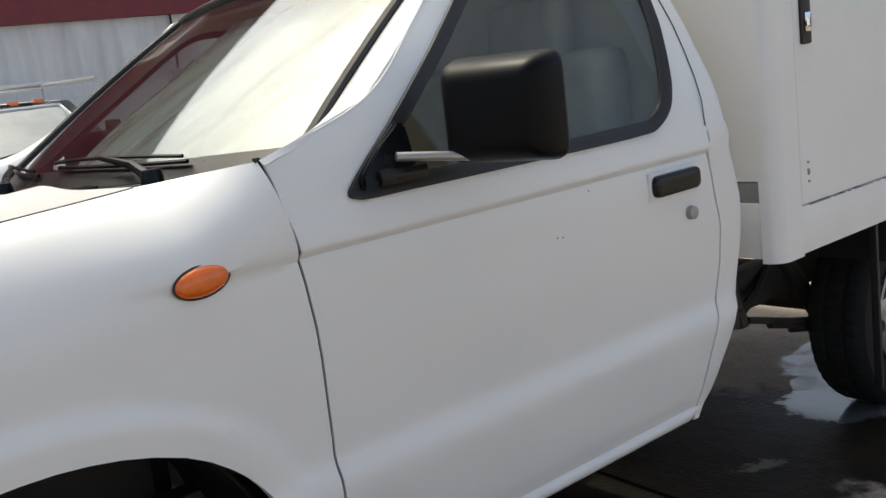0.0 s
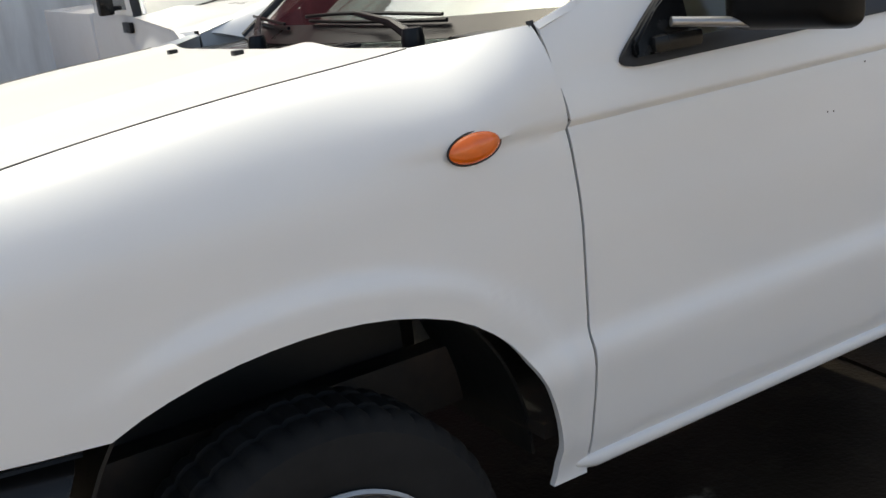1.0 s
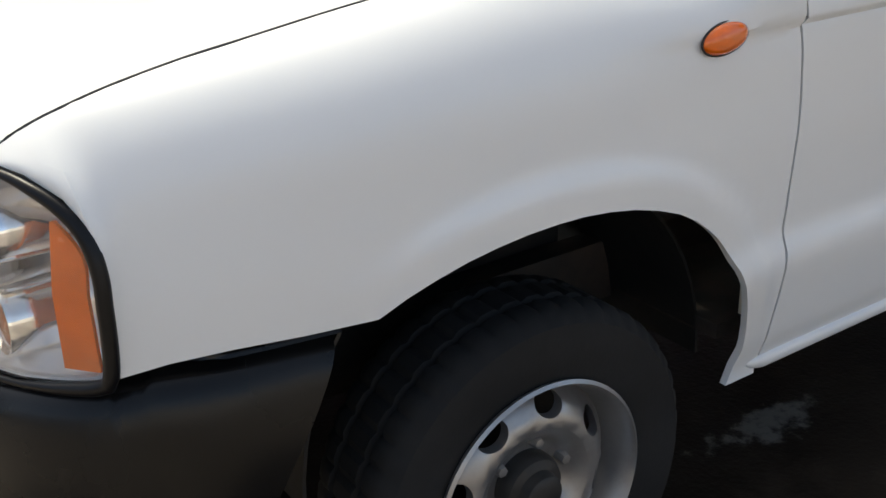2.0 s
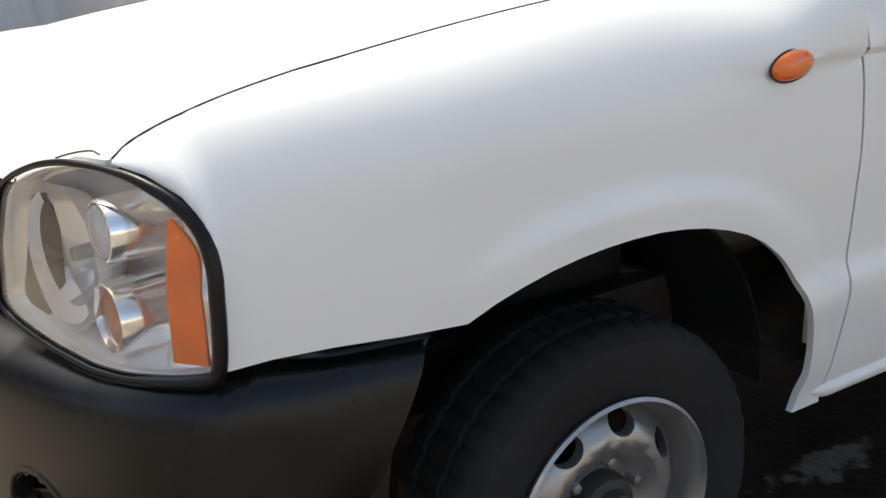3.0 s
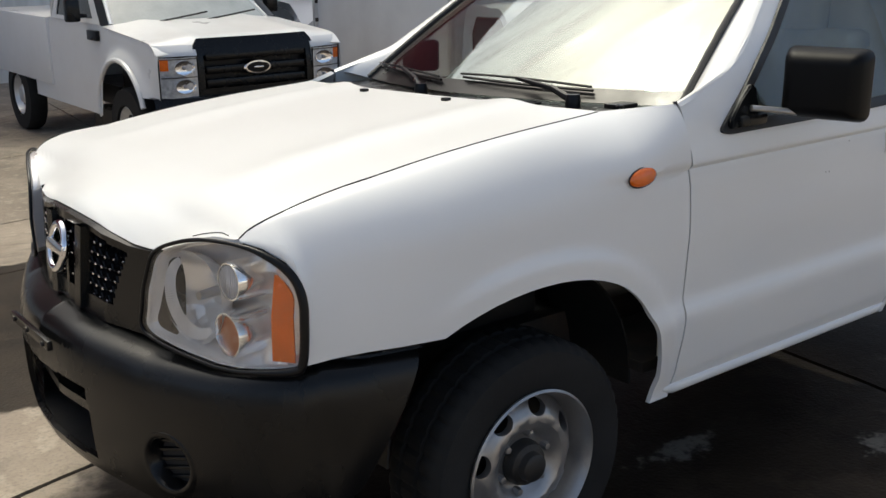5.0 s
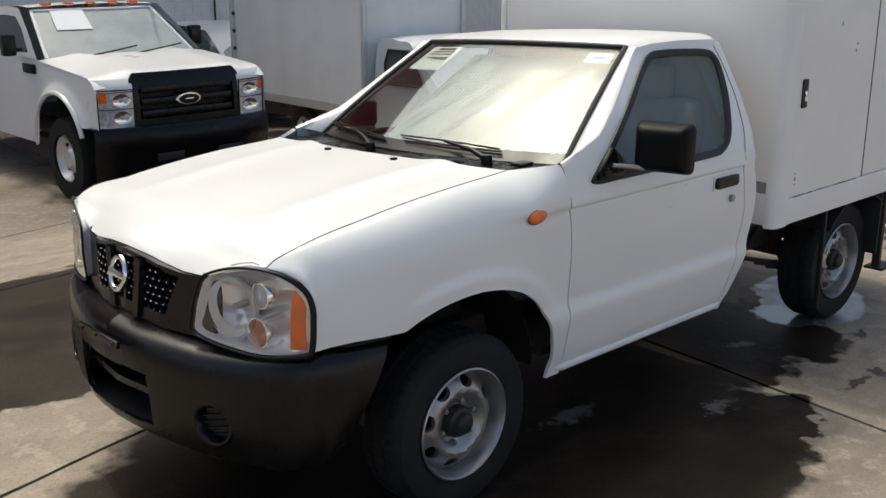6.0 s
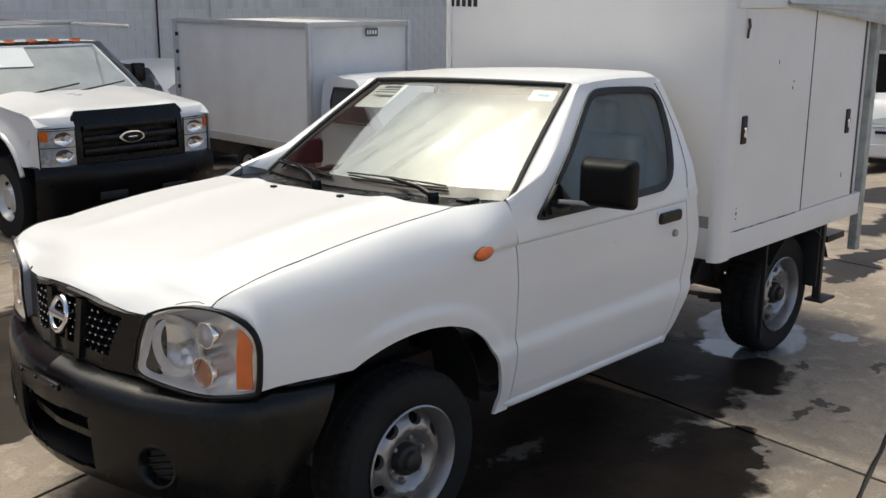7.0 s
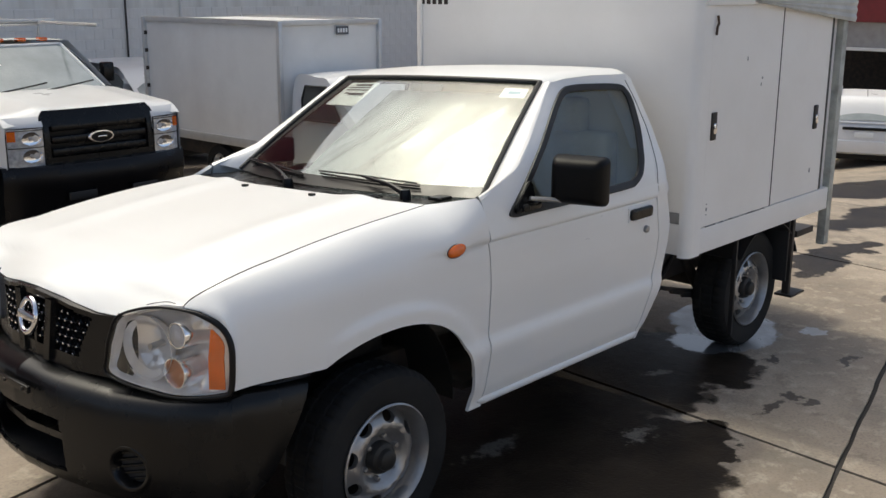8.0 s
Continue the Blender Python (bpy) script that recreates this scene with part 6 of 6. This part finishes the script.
# ---- yard ----
def concrete_material():
    """Worn concrete with wet stains and thin water by the rear wheel, its sky sheen painted in."""
    m = bpy.data.materials.new("concrete")
    m.use_nodes = True
    n, l = m.node_tree.nodes, m.node_tree.links
    b = n["Principled BSDF"]
    co = n.new("ShaderNodeTexCoord").outputs["Object"]

    def noise_at(s, detail=5.0, rgh=0.6):
        t = n.new("ShaderNodeTexNoise")
        t.inputs["Scale"].default_value, t.inputs["Detail"].default_value, t.inputs["Roughness"].default_value = s, detail, rgh
        l.new(co, t.inputs["Vector"])
        return t.outputs["Fac"]

    def math_node(op, a, c=None, d=None):
        x = n.new("ShaderNodeMath")
        x.operation = op
        for sock, v in zip(x.inputs, (a, c, d)):
            if v is None:
                continue
            if hasattr(v, "links"):
                l.new(v, sock)
            else:
                sock.default_value = v
        return x.outputs[0]

    def ramp(fac, lo, hi, v0=0.0, v1=1.0):
        r = n.new("ShaderNodeMapRange")
        r.interpolation_type = "SMOOTHSTEP"
        r.inputs[1].default_value, r.inputs[2].default_value, r.inputs[3].default_value, r.inputs[4].default_value = lo, hi, v0, v1
        l.new(fac, r.inputs[0])
        return r.outputs[0]

    def mix(fac, a, c):
        x = n.new("ShaderNodeMix")
        x.data_type = "RGBA"
        for sock, v in ((x.inputs["Factor"], fac), (x.inputs[6], a), (x.inputs[7], c)):
            if hasattr(v, "links"):
                l.new(v, sock)
            else:
                sock.default_value = (*v, 1.0) if isinstance(v, tuple) else v
        return x.outputs[2]

    # coordinates bent by two sizes of noise, so that no edge runs clean
    def bent(scale, amount, detail=4.0):
        t, sub, mul = n.new("ShaderNodeTexNoise"), n.new("ShaderNodeVectorMath"), n.new("ShaderNodeVectorMath")
        t.inputs["Scale"].default_value, t.inputs["Detail"].default_value, t.inputs["Roughness"].default_value = scale, detail, 0.62
        sub.operation, sub.inputs[1].default_value = "SUBTRACT", (0.5, 0.5, 0.5)
        mul.operation, mul.inputs[1].default_value = "MULTIPLY", (amount, amount, 0)
        l.new(co, t.inputs["Vector"])
        l.new(t.outputs["Color"], sub.inputs[0])
        l.new(sub.outputs[0], mul.inputs[0])
        return mul.outputs[0]

    def plus(a, c):
        x = n.new("ShaderNodeVectorMath")
        l.new(a, x.inputs[0])
        l.new(c, x.inputs[1])
        return x.outputs[0]
    warped = plus(plus(co, bent(1.3, 0.9)), bent(7.0, 0.22, 6.0))
    small_warp = plus(plus(co, bent(4.0, 0.28)), bent(16.0, 0.10, 6.0))

    def pools(spots, at):
        """1 in the middle of each oval, falling to 0 at its edge."""
        best = None
        for cx, cy, rx, ry in spots:
            sub, div, ln = (n.new("ShaderNodeVectorMath") for _ in range(3))
            sub.operation, div.operation, ln.operation = "SUBTRACT", "DIVIDE", "LENGTH"
            sub.inputs[1].default_value, div.inputs[1].default_value = (cx, cy, 0), (rx, ry, 50)
            l.new(at, sub.inputs[0])
            l.new(sub.outputs[0], div.inputs[0])
            l.new(div.outputs[0], ln.inputs[0])
            v = math_node("SUBTRACT", 1.0, ln.outputs["Value"])
            best = v if best is None else math_node("MAXIMUM", best, v)
        return best
    broad, mid, fine, grit = noise_at(0.55), noise_at(2.3), noise_at(9.0), noise_at(70.0, 3.0)
    col = mix(ramp(broad, 0.35, 0.68), (0.205, 0.167, 0.129), (0.355, 0.295, 0.230))
    col = mix(ramp(mid, 0.46, 0.70, 0.0, 0.6), col, (0.145, 0.126, 0.102))
    col = mix(ramp(fine, 0.50, 0.66, 0.0, 0.5), col, (0.44, 0.385, 0.31))
    col = mix(ramp(grit, 0.45, 0.70, 0.0, 0.42), col, (0.14, 0.12, 0.10))
    # dark trickles and tyre dirt
    streak = noise_at(3.4, 8.0, 0.72)
    col = mix(ramp(streak, 0.56, 0.66, 0.0, 0.45), col, (0.12, 0.10, 0.08))
    wet_and_shade = pools([(0.10, -0.55, 1.75, 1.22), (1.80, -0.28, 1.08, 0.70), (1.0, -0.95, 0.56, 0.56), (1.52, -1.12, 0.30, 0.16), (0.9, 2.9, 2.3, 1.1), (8.8, 0.2, 2.6, 0.40), (6.4, -0.9, 1.3, 0.25), (5.2, -0.3, 0.8, 0.2), (-0.6, 2.2, 1.1, 0.6), (-0.78, 1.45, 0.55, 0.45), (11.5, 1.6, 3.0, 0.8),
                     # these two also darken the shaded ground before the other trucks
                     (3.9, 5.2, 2.6, 1.6), (7.2, 5.6, 2.2, 1.5)], warped)
    spots = pools([(2.62, -0.62, 0.30, 0.10), (2.03, -0.92, 0.12, 0.08), (2.12, -1.22, 0.15, 0.045), (2.28, -1.33, 0.08, 0.05), (2.50, -0.94, 0.10, 0.05), (2.34, -1.25, 0.08, 0.04), (2.75, -0.95, 0.08, 0.03), (3.0, -1.25, 0.10, 0.04), (4.4, -1.0, 0.2, 0.05)], small_warp)
    wet = math_node("MAXIMUM", ramp(wet_and_shade, 0.0, 0.10), ramp(spots, 0.0, 0.35, 0.0, 0.8))
    # wet concrete, darkened further for the shade under the pickup
    wet_shade_col = mix(ramp(mid, 0.3, 0.7), (0.009, 0.0065, 0.0042), (0.026, 0.019, 0.0125))
    wet_shade_col = mix(ramp(streak, 0.5, 0.66, 0.0, 0.6), wet_shade_col, (0.042, 0.031, 0.021))
    col = mix(wet, col, wet_shade_col)
    # pale dried patches left within the wet
    pale = ramp(math_node("ADD", pools([(1.45, -0.93, 0.13, 0.05), (0.88, -0.54, 0.26, 0.07), (2.15, -0.62, 0.10, 0.08)], small_warp), math_node("MULTIPLY_ADD", noise_at(16.0, 6.0, 0.7), 3.0, -1.5)), 0.15, 0.9, 0.0, 0.7)
    col = mix(pale, col, (0.21, 0.19, 0.16))
    # water by the rear wheel; the reflected sky is painted in as pale grey
    film_sheen = ramp(pools([(2.98, -0.55, 0.42, 0.28), (3.25, -0.30, 0.36, 0.22), (3.35, -0.88, 0.10, 0.05)], small_warp), 0.0, 0.10)
    l.new(mix(math_node("MULTIPLY", film_sheen, 0.75), col, (0.20, 0.205, 0.205)), b.inputs["Base Color"])
    l.new(math_node("MULTIPLY_ADD", film_sheen, 0.35, math_node("MULTIPLY_ADD", wet, -0.22, 0.35)), b.inputs["Specular IOR Level"])
    dry = ramp(fine, 0.3, 0.7, 0.65, 0.9)
    damp = math_node("ADD", math_node("MULTIPLY", dry, math_node("SUBTRACT", 1.0, wet)), math_node("MULTIPLY", wet, 0.52))
    l.new(math_node("MULTIPLY_ADD", film_sheen, -0.40, math_node("MAXIMUM", damp, 0.50)), b.inputs["Roughness"])
    bp = n.new("ShaderNodeBump")
    bp.inputs["Distance"].default_value = 0.004
    l.new(math_node("MULTIPLY", math_node("SUBTRACT", 1.0, film_sheen), 0.6), bp.inputs["Strength"])
    l.new(math_node("ADD", grit, math_node("MULTIPLY", fine, 1.5)), bp.inputs["Height"])
    l.new(bp.outputs[0], b.inputs["Normal"])
    return m


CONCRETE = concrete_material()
JOINT = material("joint_dirt", (0.030, 0.026, 0.022), 0.9, spread=0.3)
xs = [-60, -30, -12] + list(np.arange(-8, 22.1, 0.75)) + [30, 60]
ys = [-60, -30, -12] + list(np.arange(-8, 22.1, 0.75)) + [30, 60]
bm = grid([[(x, y, yard_z(x, y) - 0.014) for y in ys] for x in xs])
ground = tagged(finish(bm, "ground", JOINT), "stained grey-brown concrete yard with wet patches", "ground", kind="structure")
SX, SY = 3.4, 2.87
TURN_SLAB = Matrix(((math.cos(radians(12.5)), math.sin(radians(6.0)), 0), (math.sin(radians(12.5)), math.cos(radians(6.0)), 0), (0, 0, 1)))  # the joints do not cross square
for i in range(-5, 9):
    for j in range(-5, 8):
        x0, y0 = 1.67 + i * SX, -1.73 + j * SY
        rows = []
        for u in np.linspace(0, 1, 25):
            row = []
            for v in np.linspace(0, 1, 19):
                x, y = x0 + 0.012 + (SX - 0.024) * u, y0 + 0.012 + (SY - 0.024) * v
                edge = max(0.0, 1 - min(u, 1 - u, v, 1 - v) * 30)
                x += edge * (0.012 * noise.noise(Vector((x * 5, y * 5, 1.0))) + 0.006 * noise.noise(Vector((x * 19, y * 19, 3.0))))
                y += edge * (0.012 * noise.noise(Vector((x * 5, y * 5, 7.0))) + 0.006 * noise.noise(Vector((x * 19, y * 19, 9.0))))
                p = Vector((1.70, -1.725, 0)) + TURN_SLAB @ Vector((x - 1.67, y + 1.73, 0))
                row.append((p.x, p.y, yard_z(p.x, p.y) - 0.002 * edge))
            rows.append(row)
        bm = grid(rows)
        thicken(bm, 0.05, (x0 + 1, y0 + 1, -5))
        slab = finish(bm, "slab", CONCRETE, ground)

WALL_PAINT = material("grey_wall_paint", (0.87, 0.83, 0.77), 0.85, spread=0.12, scale=0.8, dirt=(0.48, 0.43, 0.37), patch_amount=0.55, patch_scale=1.1, streak=((0, 0, 0), (0.35, 1.0, 2.2)))
wall = tagged(finish(box(-30, 23.6, 16.02, 16.3, -2.2, 2.6), "wall_north", WALL_PAINT, smooth=0), "grey painted block wall", "wall", kind="structure")
bm = box(-0.198, 0.198, -0.012, 0.012, -0.0965, 0.0965, 0.003, 1)
block_mesh = bpy.data.meshes.new("block")
bm.to_mesh(block_mesh)
bm.free()
block_mesh.materials.append(WALL_PAINT)
for r in range(8):
    for c in range(37):
        ob = new("block", block_mesh)
        ob.parent = wall
        ob.location = (4.6 + c * 0.4 + (r % 2) * 0.2, 16.025, 0.0 + r * 0.2)
part("conduit", tube([(9.3, 15.97, -1.0), (9.3, 15.97, 3.0)], 0.02, 8), DARK_METAL, wall)
part("conduit", tube([(10.6, 15.97, -1.0), (10.6, 15.97, 3.0)], 0.03, 8), WALL_PAINT, wall)
# far end: a shed with a red fascia and an open bay
RED = material("red_fascia", (0.22, 0.035, 0.04), 0.6, spread=0.15)
CONC_BEAM = material("pale_beam", (0.36, 0.35, 0.34), 0.8, spread=0.15)
tagged(finish(box(-30, 23.6, 15.9, 16.3, 2.604, 11.0), "wall_upper", RED, smooth=0), "red painted upper wall over the block wall", "wall", kind="structure")
shed = thing("open_shed", "open shed with red fascia over a concrete beam", "building", at=(26.0, 5.0, 0))
part("fascia", box(-0.3, 0.0, -14, 11, 1.1, 3.4, 0.02), RED, shed, "red painted fascia")
part("beam", box(-0.12, 0.3, -14, 11, 0.40, 1.1, 0.02), CONC_BEAM, shed, "pale concrete beam")
part("ledge", box(-0.25, 0.3, -14, 11, 0.36, 0.44, 0.01), GREY_WHITE, shed)
for k in range(6):
    part("column", box(0.0, 0.4, -14 + k * 4.9, -13.6 + k * 4.9, -1.6, 0.4, 0.02), CONC_BEAM, shed)
# near-black back wall: the bay's shade is put into its colour
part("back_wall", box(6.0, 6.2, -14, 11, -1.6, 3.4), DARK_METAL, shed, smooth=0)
part("roof", box(0.0, 6.2, -14, 11, 3.3, 3.5), CONC_BEAM, shed, smooth=0)
# yard walls behind the camera
tagged(finish(box(-20.3, -20, -30, 16, -0.2, 3.0), "wall_west", WALL_PAINT, smooth=0), "grey painted wall", "wall", kind="structure")
tagged(finish(box(-20, 30, -16.3, -16, -1.6, 2.4), "wall_south", WALL_PAINT, smooth=0), "grey painted wall", "wall", kind="structure")

# white pipe frame standing by the wall
rack = thing("pipe_rack", "white steel pipe rack standing by the wall", "rack", at=(16.7, 14.2, yard_z(16.9, 14.2)))
for x in (0.0, 0.62):
    part("post", tube([(x, 0.0, 0.0), (x, 0.0, 2.02)], 0.035, 8), GREY_WHITE, rack)
for z in (0.5, 1.25, 1.62, 1.98):
    part("rail", tube([(-0.05, 0.0, z), (0.67, 0.0, z)], 0.03, 8), GREY_WHITE, rack)
